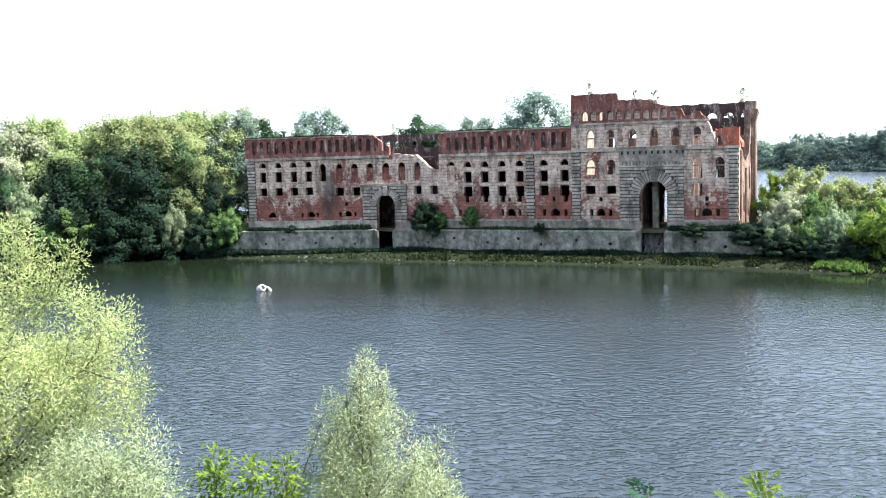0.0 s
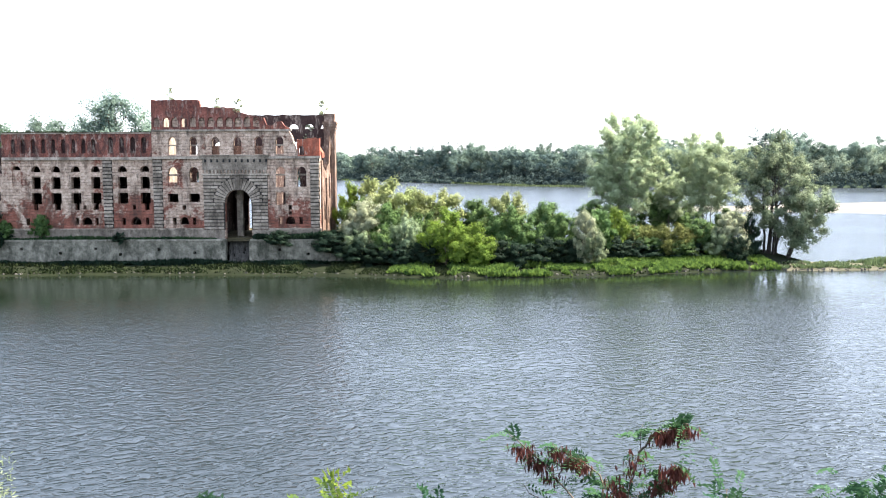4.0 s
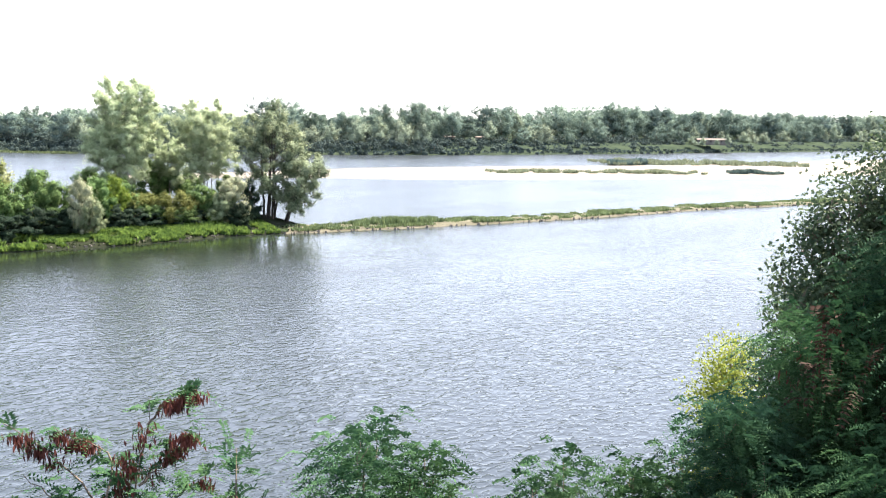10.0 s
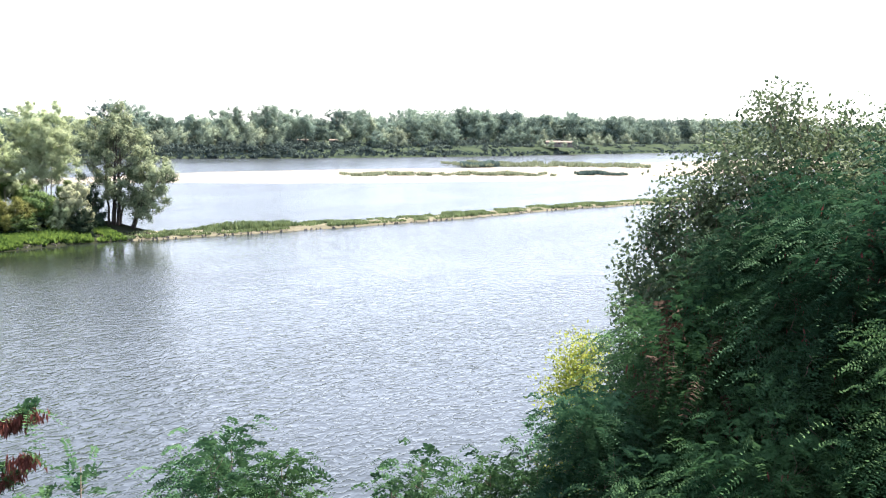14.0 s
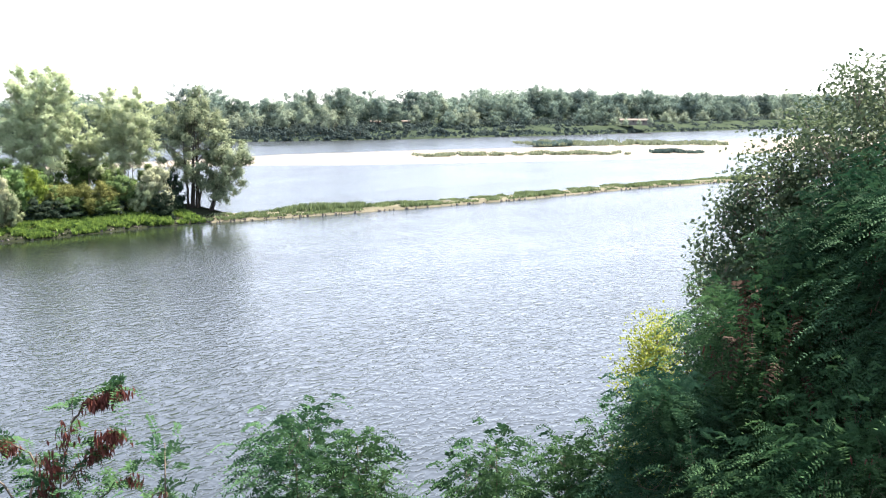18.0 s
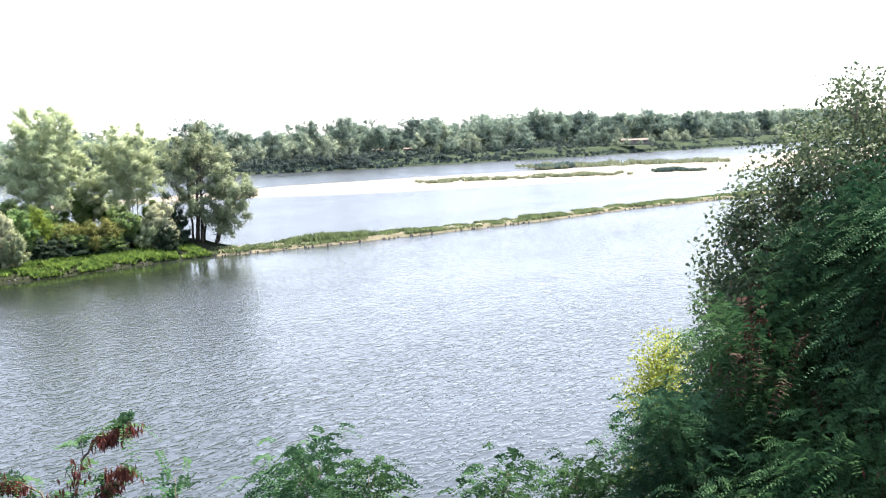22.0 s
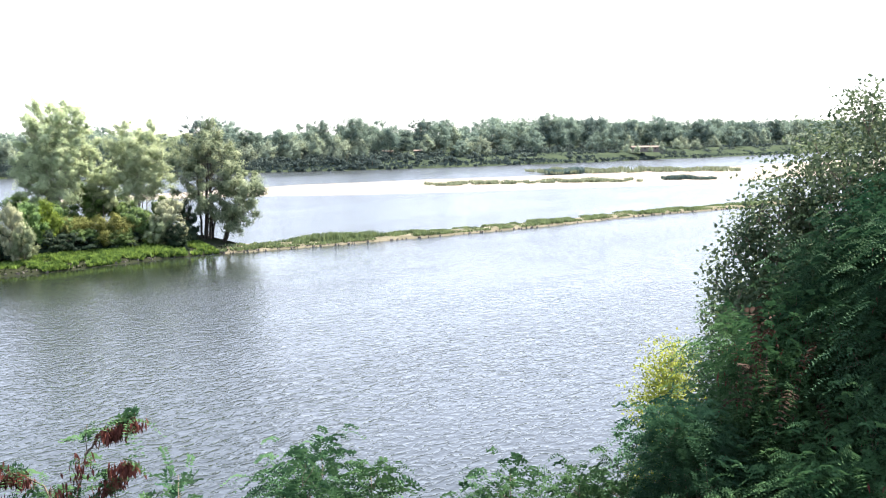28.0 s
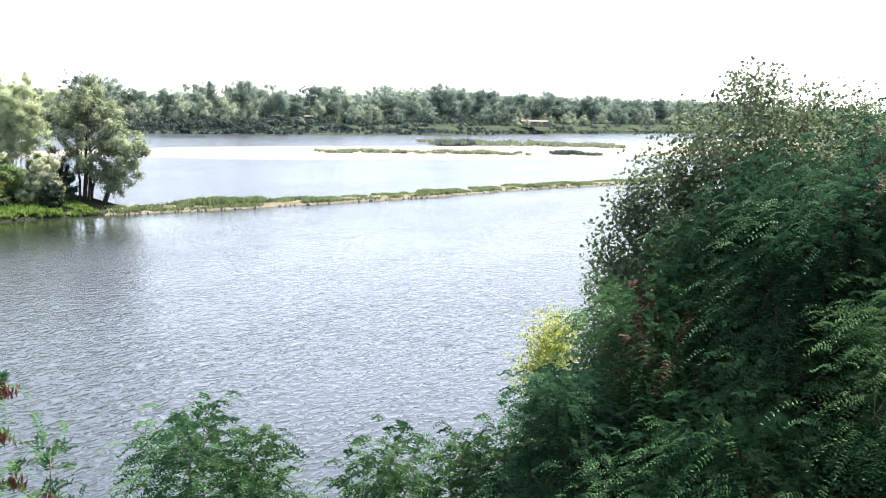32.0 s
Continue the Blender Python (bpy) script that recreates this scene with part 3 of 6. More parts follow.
def strip(name, near, back, profile, mat, along=3.0, wob=0.15, seed=3, zscale=None, metric=False):
    """Land between two shore lines. profile: (share of the way across, height) pairs; finely cut along its length."""
    near, back = np.array(near, float), np.array(back, float)
    cum = np.r_[0, np.cumsum(np.linalg.norm(np.diff(near, axis=0), axis=1))]
    m = max(len(near), int(cum[-1] / along))
    s = np.linspace(0, cum[-1], m)
    A = np.stack([np.interp(s, cum, near[:, k]) for k in (0, 1)], 1)
    B = np.stack([np.interp(s, cum, back[:, k]) for k in (0, 1)], 1)
    v, f = [], []
    if metric:
        L = np.linalg.norm(B - A, axis=1)
        rows = [(np.minimum(d, L * 0.75) / L, z) for d, z in profile] + [(1 - 2.5 / np.maximum(L, 6), 0.7), (np.ones(m), -0.5)]
        profile = rows
    for j, (u, z) in enumerate(profile):
        for i in range(m):
            p = A[i] + (B[i] - A[i]) * (u[i] if metric else u)
            nz = noise.noise(Vector((p[0] * 0.11, p[1] * 0.11, seed))) + 0.5 * noise.noise(Vector((p[0] * 0.4, p[1] * 0.4, seed)))
            w = 0 if j in (0, len(profile) - 1) else 1
            d = unit(B[i] - A[i])
            q = p + d * nz * 1.0 * (0.6 if w == 0 else 0.3)
            h = z if zscale is None else z * zscale(p)
            v.append((q[0], q[1], h + nz * wob * w))
    for j in range(len(profile) - 1):
        for i in range(m - 1):
            f.append((j * m + i, j * m + i + 1, (j + 1) * m + i + 1, (j + 1) * m + i))
    return mesh_obj(name, v, f, mat, True)


# ---- water and land ----
wv = [(-4000, -4000, 0), (4500, -4000, 0), (4500, 4500, 0), (-4000, 4500, 0)]
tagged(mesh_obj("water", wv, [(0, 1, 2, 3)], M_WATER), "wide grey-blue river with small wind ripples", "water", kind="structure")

ISLAND_RISE = [(0, -0.4), (0.8, 0.1), (2.5, 0.45), (8, 0.9), (20, 1.3), (50, 1.7)]
SHORE = [(-330, 250), (-160, 195), (-90, 172), (-50.9, 160.2), (-23, 150), (-7.5, 142.2), (9, 136.5), (25.7, 128.2), (36.8, 122.4), (51, 112.3), (57, 109.5), (71.4, 104.6), (89, 102.5), (100, 98.2)]
BACK = [(-330, 360), (-160, 320), (-90, 300), (-40, 280), (-10, 260), (10, 240), (28, 225), (45, 207), (54, 195), (62, 183), (72, 168), (86, 148), (99, 126), (108, 108)]


def point_end(p):
    """The island's point sinks gently into the river where the spit begins."""
    return min(1.0, max(-0.1, ((100 - p[0]) * 0.775 + (p[1] - 98.2) * 0.632) / 6))


tagged(strip("island_ground", SHORE, BACK, ISLAND_RISE, M_GRASSLAND, 2.0, zscale=point_end, metric=True), "grassy low island bank with mud at the waterline", "ground", kind="structure")
SPIT = [(96, 99.5), (99.9, 97.7), (111.9, 92.4), (126.1, 87), (149, 78.9), (182.4, 70.8), (207.3, 60.7), (260, 40), (320, 14), (380, -20)]
SPIT_B = [(105, 108), (106, 105), (115.5, 99.5), (129, 93), (151.5, 85), (184.5, 77), (209.5, 67), (262.5, 46), (323, 20), (384, -14)]
tagged(strip("spit_ground", SPIT, SPIT_B, [(0, -0.4), (0.1, 0.18), (0.3, 0.5), (0.7, 0.5), (0.9, 0.2), (1, -0.4)], M_SPIT, 1.5, 0.12), "narrow earthen spit running out into the river", "ground", kind="structure")
BAR = [(150, 232), (178, 208), (202, 189), (215, 167.7), (240, 146), (270, 123.6), (307, 99.7), (337, 89), (420, 62), (520, 30)]
BAR_B = [(152, 236), (200, 232), (237, 231), (262, 229), (312, 210), (362, 183), (415, 162), (520, 142), (620, 118), (700, 90)]
tagged(strip("sandbar", BAR, BAR_B, [(0, -0.3), (0.06, 0.12), (0.25, 0.4), (0.6, 0.45), (0.9, 0.2), (1, -0.3)], M_SAND, 4.0, 0.1), "pale bare sandbar in the river", "sandbar", kind="structure")
FAR = [(-700, 900), (-200, 760), (60, 690), (190, 590), (218, 490), (255, 405), (336, 334), (398, 292), (454, 274), (509, 252), (599, 232), (739, 196), (900, 160), (1200, 110), (1700, 0)]
FAR_B = [(-900, 4200), (-300, 4300), (400, 4300), (1000, 4200), (1700, 4000), (2300, 3700), (2800, 3300), (3300, 2900), (3600, 2500), (3800, 2200), (4000, 1900), (4100, 1500), (4200, 1200), (4300, 600), (4300, 0)]


def far_rise(p):
    return 0.35 + 0.4 * min(1.0, max(0.0, (p[0] - 230) / 150))


tagged(strip("far_bank_ground", FAR, FAR_B, [(0, -0.4), (0.0012, 1.5), (0.004, 5.0), (0.01, 8.2), (0.03, 9.5), (0.09, 12), (0.3, 12), (1, 12)], M_FARLAND, 12.0, 0.4, 3, far_rise), "grassy far river bank", "ground", kind="structure")
bn, bt = np.array([math.sin(radians(35)), math.cos(radians(35))]), np.array([math.cos(radians(35)), -math.sin(radians(35))])
NEAR = [tuple(bn * 22 + bt * u) for u in (-260, -120, -40, 0, 40, 120, 260)]
NEAR_B = [tuple(bn * -120 + bt * u) for u in (-260, -120, -40, 0, 40, 120, 260)]


def near_z(x, y):
    v = x * bn[0] + y * bn[1]
    return 14.4 if v < 1.5 else max(-0.4, 14.4 - (v - 1.5) * 14.8 / 20.5)


tagged(strip("near_bank_ground", NEAR, NEAR_B, [(0, -0.4), (0.03, 2.6), (0.06, 5.7), (0.09, 8.8), (0.12, 11.8), (0.1444, 14.4), (0.3, 14.5), (1, 14.5)], M_GRASSLAND, 3.0, 0.15), "steep overgrown embankment", "ground", kind="structure")

# ---- the ruined granary ----
BEND = np.array([-6.0, 152.5])
DL = unit(np.array([28, -5.4]))          # along the facade, to the right, on the left wing
DR = unit(np.array([50, -23.0]))         # and on the right wing
granary = thing("granary_ruin", "long roofless red-brick granary ruin with peeling plaster", "ruin", at=(BEND[0], BEND[1], 0))


def wall_xy(s, off):
    """Local plan place at s metres along the facade, off metres behind its face."""
    d = DL if s < 0 else DR
    n = np.array([-d[1], d[0]])
    return d * s + n * off


def bend_xy(s, off):
    if abs(s) < 1e-6:
        nl, nr = np.array([-DL[1], DL[0]]), np.array([-DR[1], DR[0]])
        h = unit(nl + nr)
        return h * off / float(h @ nl)
    return wall_xy(s, off)


def cells_of(s0, s1, zb, zt, holes, place, step=0.6):
    """Upright strips of a wall from s0 to s1 with its holes left open. holes: (centre, bottom, top, width, arched)."""
    cuts = set(np.linspace(s0, s1, max(2, int((s1 - s0) / step))))
    for c, a, b, w, arch in holes:
        k = 7 if arch else 2
        cuts |= {x for x in np.linspace(c - w / 2, c + w / 2, k) if s0 < x < s1}
    if s0 < 0 < s1:
        cuts.add(0.0)
    cuts = sorted(cuts)
    out = []
    for a, b in zip(cuts, cuts[1:]):
        if b - a < 1e-4:
            continue
        m = (a + b) / 2
        lo, hi = (tuple(f(s) for s in (a, b)) if callable(f) else (f, f) for f in (zb, zt))
        gaps = []
        for c, h0, h1, w, arch in holes:
            if abs(m - c) < w / 2 - 1e-5:
                top = (h1, h1)
                if arch:
                    r = w / 2
                    rise = min(r, (h1 - h0) * 0.95)
                    top = tuple(h1 - rise + rise * math.sqrt(max(0, 1 - ((s - c) / r) ** 2)) for s in (a, b))
                gaps.append((h0, top))
        z = lo
        for g0, g1 in sorted(gaps):
            out.append((a, b, z, tuple(min(g0, h) for h in hi)))
            z = tuple(max(p, q) for p, q in zip(z, g1))
        out.append((a, b, z, hi))
    out = [(a, b, z0, tuple(max(p, q) for p, q in zip(z0, z1))) for a, b, z0, z1 in out]
    return [place(*c) for c in out if sum(c[3]) - sum(c[2]) > 2e-3]


def ring_at(p, z):
    """The four corners of a cell at its two ends' heights."""
    z = z if isinstance(z, tuple) else (z, z)
    return [(q[0], q[1], z[k]) for q, k in zip(p, (0, 1, 1, 0))]


def facade(front, back):
    def place(a, b, z0, z1):
        p = [bend_xy(a, front), bend_xy(b, front), bend_xy(b, back), bend_xy(a, back)]
        return ring_at(p, z0) + ring_at(p, z1)
    return place


def welded(ob):
    bm = bmesh.new()
    bm.from_mesh(ob.data)
    bmesh.ops.remove_doubles(bm, verts=bm.verts, dist=1e-4)
    bm.to_mesh(ob.data)
    bm.free()
    return ob


def ruin(name, s0, s1, zb, zt, holes, front, back, mat, label="", step=0.6):
    return under(welded(mesh_obj(name, *boxes(cells_of(s0, s1, zb, zt, holes, facade(front, back), step)), mat)), granary, label)


def ragged(z, amp, seed, sc=0.7):
    return lambda s: z + amp * noise.noise(Vector((s * sc, seed, 0.3))) + amp * 0.5 * noise.noise(Vector((s * sc * 3, seed, 2.3)))


def arch_pair(c, w=1.2, z=11.4):
    return [(c, z, z + 1.65, w, False), (c, z + 2.35, z + 3.2, w, True)]


TALL_L = (-23.95, -21.3, -18.7, -16.16)
holes = []
for c in TALL_L:
    holes += arch_pair(c, 1.1, 12.0) + [(c, 9.85, 11.1, 1.25, False)]
holes += [(-13.8, 12.0, 14.8, 1.1, True)]
FILLED_L = (-11.05, -8.5, -5.95, -3.35, -0.75, 1.9)
holes += [(c, 11.9, 14.7, 1.15, True) for c in FILLED_L]
holes += [(c, 9.6, 10.95, 1.3, False) for c in (-11.0, -8.3, 1.9, 4.75)]
holes += [(c, 6.3, 7.15, 1.35, True) for c in (-22.6, -16.0, -9.8)] + [(c, 6.3, 7.0, 0.4, False) for c in (-17.5, -14.9, -11.1, -8.6)]
holes += [(-3.5, 4.0, 9.65, 2.7, True)]
holes += [(-19.7, 8.1, 8.8, 0.45, False), (-10, 8.0, 8.6, 0.45, False)]


def top_left(s):
    z = 15.9 if s < -2.4 else np.interp(s, [-2.4, 1.8, 2.8, 4.2, 5.7], [16.2, 15.7, 15.0, 13.7, 13.2])
    return z + (0 if s < -2.4 else 0.35 * noise.noise(Vector((s * 2, 1, 1))))


ruin("left_wing_wall", -26.5, 5.7, 4.2, top_left, holes, 0, 0.95, M_FACADE, "peeling plastered wing wall", 0.5)
slits = [(-25.2 + 1.28 * k, 16.6, 18.6, 0.66, True) for k in range(18)]
ruin("left_parapet", -26.7, -2.6, 15.9, lambda s: 19.05 + 0.2 * noise.noise(Vector((s * 1.3, 0, 0))) - max(0, s + 5.2) * 0.75, slits, -0.22, 0.7, M_BRICK, "red brick parapet with slits", 0.5)

MID = (10.5, 13.3, 16.1, 18.95, 22.75, 25.95)
holes = []
for c in MID:
    holes += arch_pair(c, 1.3, 11.35) + [(c, 9.2, 10.75, 1.45, False)]
holes += [(c, 8.3, 9.3, w, False) for c, w in ((10.35, 0.6), (13.4, 0.9), (16.2, 0.7), (18.85, 0.8), (26.1, 0.7))]
holes += [(7.7, 11.6, 14.6, 1.25, True)]
holes += [(c, 6.2, 7.2, 0.5, False) for c in (9.1, 11.9, 16.1, 18.9, 22.8, 26.1)] + [(c, 6.2, 7.3, 1.5, True) for c in (17.5, 24.5)]
holes += [(c, 8.4, 9.0, 0.45, False) for c in (17.3, 24.3)]
ruin("middle_wall", 5.7, 27.05, 4.2, 15.75, holes, 0, 0.95, M_FACADE, "peeling plastered wall", 0.8)
slits = [(7.5 + 1.42 * k, 16.35, 18.35, 0.62, True) for k in range(9)] + [(21.3 + 1.56 * k, 16.35, 18.6, 0.7, True) for k in range(4)]
ruin("middle_parapet", 5.9, 27.05, 15.75, ragged(19.1, 0.22, 4), slits, -0.2, 0.7, M_BRICK, "red brick parapet with round-headed slits", 0.5)

holes = []
for c in (29.9, 32.9, 36.05, 39.1, 42.1, 45.05):
    holes += [(c, 16.1, 18.55, 1.15, True)]
for c in (29.85, 32.9, 45.1, 48.1):
    holes += [(c, 11.5, 14.35, 1.35, True)]
holes += [(29.85, 9.4, 10.6, 1.5, False), (32.9, 9.4, 10.6, 1.5, False), (45.1, 9.0, 10.75, 1.35, False)]
holes += [(c, 6.2, 7.2, 0.5, False) for c in (30.0, 32.8, 45.0, 47.9)] + [(c, 6.2, 7.3, 1.4, True) for c in (31.35, 46.4)]
holes += [(c, 8.3, 8.95, 0.5, False) for c in (31.4, 46.4)] + [(46.4, 7.7, 8.1, 0.5, True)]
holes += [(39.07, 4.0, 11.2, 3.76, True)]


def top_tower(s):
    return float(np.interp(s, [27, 46.3, 46.9, 47.3, 47.6, 50.7], [19.4, 19.4, 18.5, 16.9, 15.6, 15.5])) + (0.25 * noise.noise(Vector((s * 2.2, 4, 1))) if 46 < s < 47.5 else 0)


ruin("tower_wall", 27.05, 50.65, 4.2, top_tower, holes, -0.05, 1.0, M_FACADE, "peeling plastered tower front", 0.5)


def top_red(s):
    return float(np.interp(s, [27, 33.8, 34.0, 38.9, 39.4, 41.2, 43.0, 43.3, 44.3, 44.5, 45.6, 45.8, 46.6], [23.75, 23.75, 22.75, 22.6, 22.0, 21.5, 21.2, 20.1, 20.1, 20.7, 20.6, 20.0, 19.7])) + 0.22 * noise.noise(Vector((s * 1.6, 7, 1)))


arches = [(27.8 + 1.27 * k, 19.95, 21.3, 0.92, True) for k in range(12)]
ruin("upper_wall", 27.05, 46.6, 19.4, top_red, arches, 0.15, 0.9, M_BRICK, "broken red brick upper wall with round openings", 0.4)
fill = [(27.8 + 1.27 * k, 19.95, 21.25, 1.0) for k in range(12) if k not in (1, 3)]


def panel(name, c, z0, z1, w, off, thick, mat, label=""):
    place = facade(off, off + thick)
    return under(mesh_obj(name, *boxes([place(c - w / 2, c + w / 2, z0, z1)]), mat), granary, label)


for c, z0, z1, w in fill:
    panel("blocking", c, z0, z1, w, 0.55, 0.2, M_FACADE)
for c in FILLED_L:
    panel("blocking", c, 11.85, 14.0, 1.25, 0.35, 0.3, M_BRICK)
# dark backs paint the shade inside the slits
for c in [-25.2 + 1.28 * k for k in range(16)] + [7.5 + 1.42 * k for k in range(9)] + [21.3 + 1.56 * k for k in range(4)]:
    panel("niche_back", c, 16.3, 18.7, 0.8, 0.22, 0.3, M_BRICK_SHADED)
panel("blocking", 7.7, 11.55, 14.0, 1.35, 0.3, 0.3, M_FACADE)
for c in (29.85, 32.9):
    panel("blocking", c, 11.45, 12.2, 1.45, 0.3, 0.3, M_FACADE)
for c in (36.05, 39.1, 42.1):
    panel("blocking", c, 16.0, 17.3, 1.25, 0.45, 0.25, M_BRICK_LIT)
for c in (29.9, 32.9, 45.05):
    panel("window_transom", c, 17.3, 17.5, 1.2, 0.4, 0.15, M_STONE)
for c in (29.85, 45.1, 48.1):
    panel("window_transom", c, 13.1, 13.35, 1.4, 0.4, 0.15, M_STONE)

# cornices and ledges
for s0, s1, z0, z1, out in ((-26.8, -2.8, 15.55, 15.95, -0.38), (5.9, 27.05, 15.4, 15.8, -0.38), (27.05, 50.8, 15.5, 15.85, -0.35), (27.05, 46.8, 19.35, 19.6, -0.3),
                            (-26.7, -7.4, 5.55, 5.75, -0.3), (0.5, 34.1, 5.5, 5.72, -0.3), (43.4, 50.85, 5.45, 5.68, -0.3),
                            (-26.75, -5, 19.05, 19.2, -0.3), (5.9, 27.0, 19.05, 19.25, -0.3)):
    ruin("cornice", s0, s1, z0, (lambda z: z)(z1), [], out, 0.1, M_STONE, "weathered stone ledge", 60)
ruin("plinth", -26.7, -5.1, 3.9, 5.55, [], -0.18, 0.2, M_STONE, "stone plinth course", 60)
ruin("plinth", -1.9, 37.1, 3.9, 5.5, [], -0.18, 0.2, M_STONE, "stone plinth course", 60)
ruin("plinth", 41.0, 50.8, 3.9, 5.45, [], -0.18, 0.2, M_STONE, "stone plinth course", 60)

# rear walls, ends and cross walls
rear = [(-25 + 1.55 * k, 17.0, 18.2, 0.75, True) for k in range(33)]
ruin("rear_wall", -26.5, 27, 1.5, ragged(19.3, 0.15, 9), rear, 14.2, 15.0, M_BRICK_SHADED, "shade-dark rear wall", 0.8)
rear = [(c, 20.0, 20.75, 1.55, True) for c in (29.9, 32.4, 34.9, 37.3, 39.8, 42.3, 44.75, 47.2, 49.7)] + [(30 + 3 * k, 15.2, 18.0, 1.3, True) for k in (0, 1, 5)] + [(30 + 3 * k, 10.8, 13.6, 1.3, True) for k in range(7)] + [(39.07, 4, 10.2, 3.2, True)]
ruin("rear_wall", 27, 51.2, 1.5, ragged(22.15, 0.18, 12), rear, 14.2, 15.0, M_BRICK_SHADED, "shade-dark rear wall with round-headed openings", 0.5)
# added slabs, hidden behind the walls, that keep daylight out of the storeys
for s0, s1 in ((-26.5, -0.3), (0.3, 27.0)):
    ruin("upper_floor", s0, s1, 15.2, 15.5, [], 0.98, 14.15, M_BRICK_SHADED, "added slab that keeps the inside dark", 30)
    ruin("lower_floor", s0, s1, 11.0, 11.3, [], 0.98, 14.15, M_BRICK_SHADED, "", 30)
ruin("lower_floor", 27.1, 42.6, 11.25, 11.55, [], 1.02, 14.15, M_BRICK_SHADED, "", 30)
ruin("ground_floor", -26.4, 50.5, 3.9, 4.25, [], 0.98, 14.15, M_EARTH, "earth floor", 30)


def cross(name, s, zt, holes, mat, thick=0.9, f0=0.98, f1=14.18, label=""):
    def place(a, b, z0, z1):
        p = [wall_xy(s - thick, a), wall_xy(s, a), wall_xy(s, b), wall_xy(s - thick, b)]
        return ring_at(p, z0) + ring_at(p, z1)
    return under(welded(mesh_obj(name, *boxes(cells_of(f0, f1, 1.5, zt, holes, place, 0.4)), mat)), granary, label)


def end_top(v):
    return float(np.interp(v, [1, 2.2, 3.4, 5.2, 7, 10.5, 12, 14.2], [16.3, 16.0, 15.0, 13.9, 13.6, 14.8, 18.0, 22.2])) + 0.4 * noise.noise(Vector((v * 1.7, 2, 5)))


ends = [(3.0, 11.5, 14.2, 1.3, True), (8.0, 9.4, 12.5, 1.5, True), (11.2, 9.4, 12.8, 1.4, True), (5.4, 6.4, 9.3, 1.4, True), (9.6, 5.6, 8.2, 1.4, True)]
ends += [(12.6, 13.2, 16.0, 1.1, True)]
cross("end_wall", 50.62, end_top, ends, M_BRICK_OLD, 0.9, 1.02, 14.18, "broken sunlit end wall")
ruin("corner_parapet", 47.5, 50.7, 15.85, lambda s: float(np.interp(s, [47.5, 49.2, 49.3, 50.7], [18.1, 18.3, 18.4, 18.3])) + 0.15 * noise.noise(Vector((s * 3, 1, 6))), [(48.1, 16.0, 17.3, 0.8, True)], -0.02, 0.85, M_BRICK_RED, "bright red brick stub of the parapet", 0.35)
ruin("corner_parapet", 49.9, 50.75, 15.6, lambda s: float(np.interp(s, [49.9, 50.3, 50.4, 50.8], [17.6, 17.4, 16.6, 16.2])), [], 2.2, 4.6, M_BRICK_RED, "bright red brick stub of the parapet", 0.35)
ruin("corner_pier", 49.7, 51.25, 1.5, 22.3, [], 13.1, 15.05, M_BRICK_OLD, "tall brick corner pier", 2)
for k in range(4):
    ruin("pier_corbel", 49.6 - 0.05 * k, 51.3 + 0.1 * k, 19.3 + 0.45 * k, 19.72 + 0.45 * k, [], 13.0 - 0.1 * k, 15.1, M_BRICK_OLD, "", 3)
for v0, zt in ((1.2, 15.2), (6.4, 12.6), (12.9, 18.5)):
    cross("buttress", 50.85, zt, [], M_BRICK_OLD, 0.22, v0, v0 + 0.9, "brick pier of the end wall")
cross("end_wall", -25.6, ragged(18.8, 0.2, 3), [], M_BRICK_SHADED)
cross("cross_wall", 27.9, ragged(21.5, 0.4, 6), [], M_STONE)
# inner walls in the darkened brick, so the gate looks unlit
cross("cross_wall", 35.2, ragged(16, 0.6, 8), [], M_BRICK_SHADED)
cross("cross_wall", 43.6, ragged(17.2, 0.5, 2), [], M_BRICK_SHADED)
cross("cross_wall", 5.6, ragged(17.0, 0.3, 1), [], M_BRICK_SHADED)


def block(name, s0, s1, z0, z1, out, inn=0.02, parent=granary, mat=M_STONE, b=0.035):
    """A rusticated stone with chamfered face edges."""
    v = []
    for o, c in ((inn, 0), (out + b, 0), (out, b)):
        for s, z in ((s0 + c, z0 + c), (s1 - c, z0 + c), (s1 - c, z1 - c), (s0 + c, z1 - c)):
            p = bend_xy(s, o)
            v.append((p[0], p[1], z))
    f = [(8, 9, 10, 11)]
    for r in (0, 4):
        for k in range(4):
            f.append((r + k, r + (k + 1) % 4, r + 4 + (k + 1) % 4, r + 4 + k))
    return under(mesh_obj(name, v, f, mat), parent)


def quoins(s0, s1, z0, z1, n, parent):
    h = (z1 - z0) / n
    for k in range(n):
        ins = 0.0 if k % 2 else 0.12
        block("quoin", s0 + ins * 0, s1 - ins, z0 + k * h + 0.07, z0 + (k + 1) * h - 0.07, -0.2, 0.0, parent)


for s0, s1, z0, z1 in ((-26.55, -25.2, 5.8, 15.5), (20.0, 21.35, 5.75, 15.35), (27.1, 28.45, 5.75, 15.45), (49.3, 50.65, 5.7, 15.45)):
    pil = ruin("corner_pilaster", s0, s1, z0, z1, [], -0.06, 0.02, M_JOINT, "rusticated grey stone pilaster", 2)
    quoins(s0 + 0.02, s1 - 0.02, z0, z1, 19, pil)


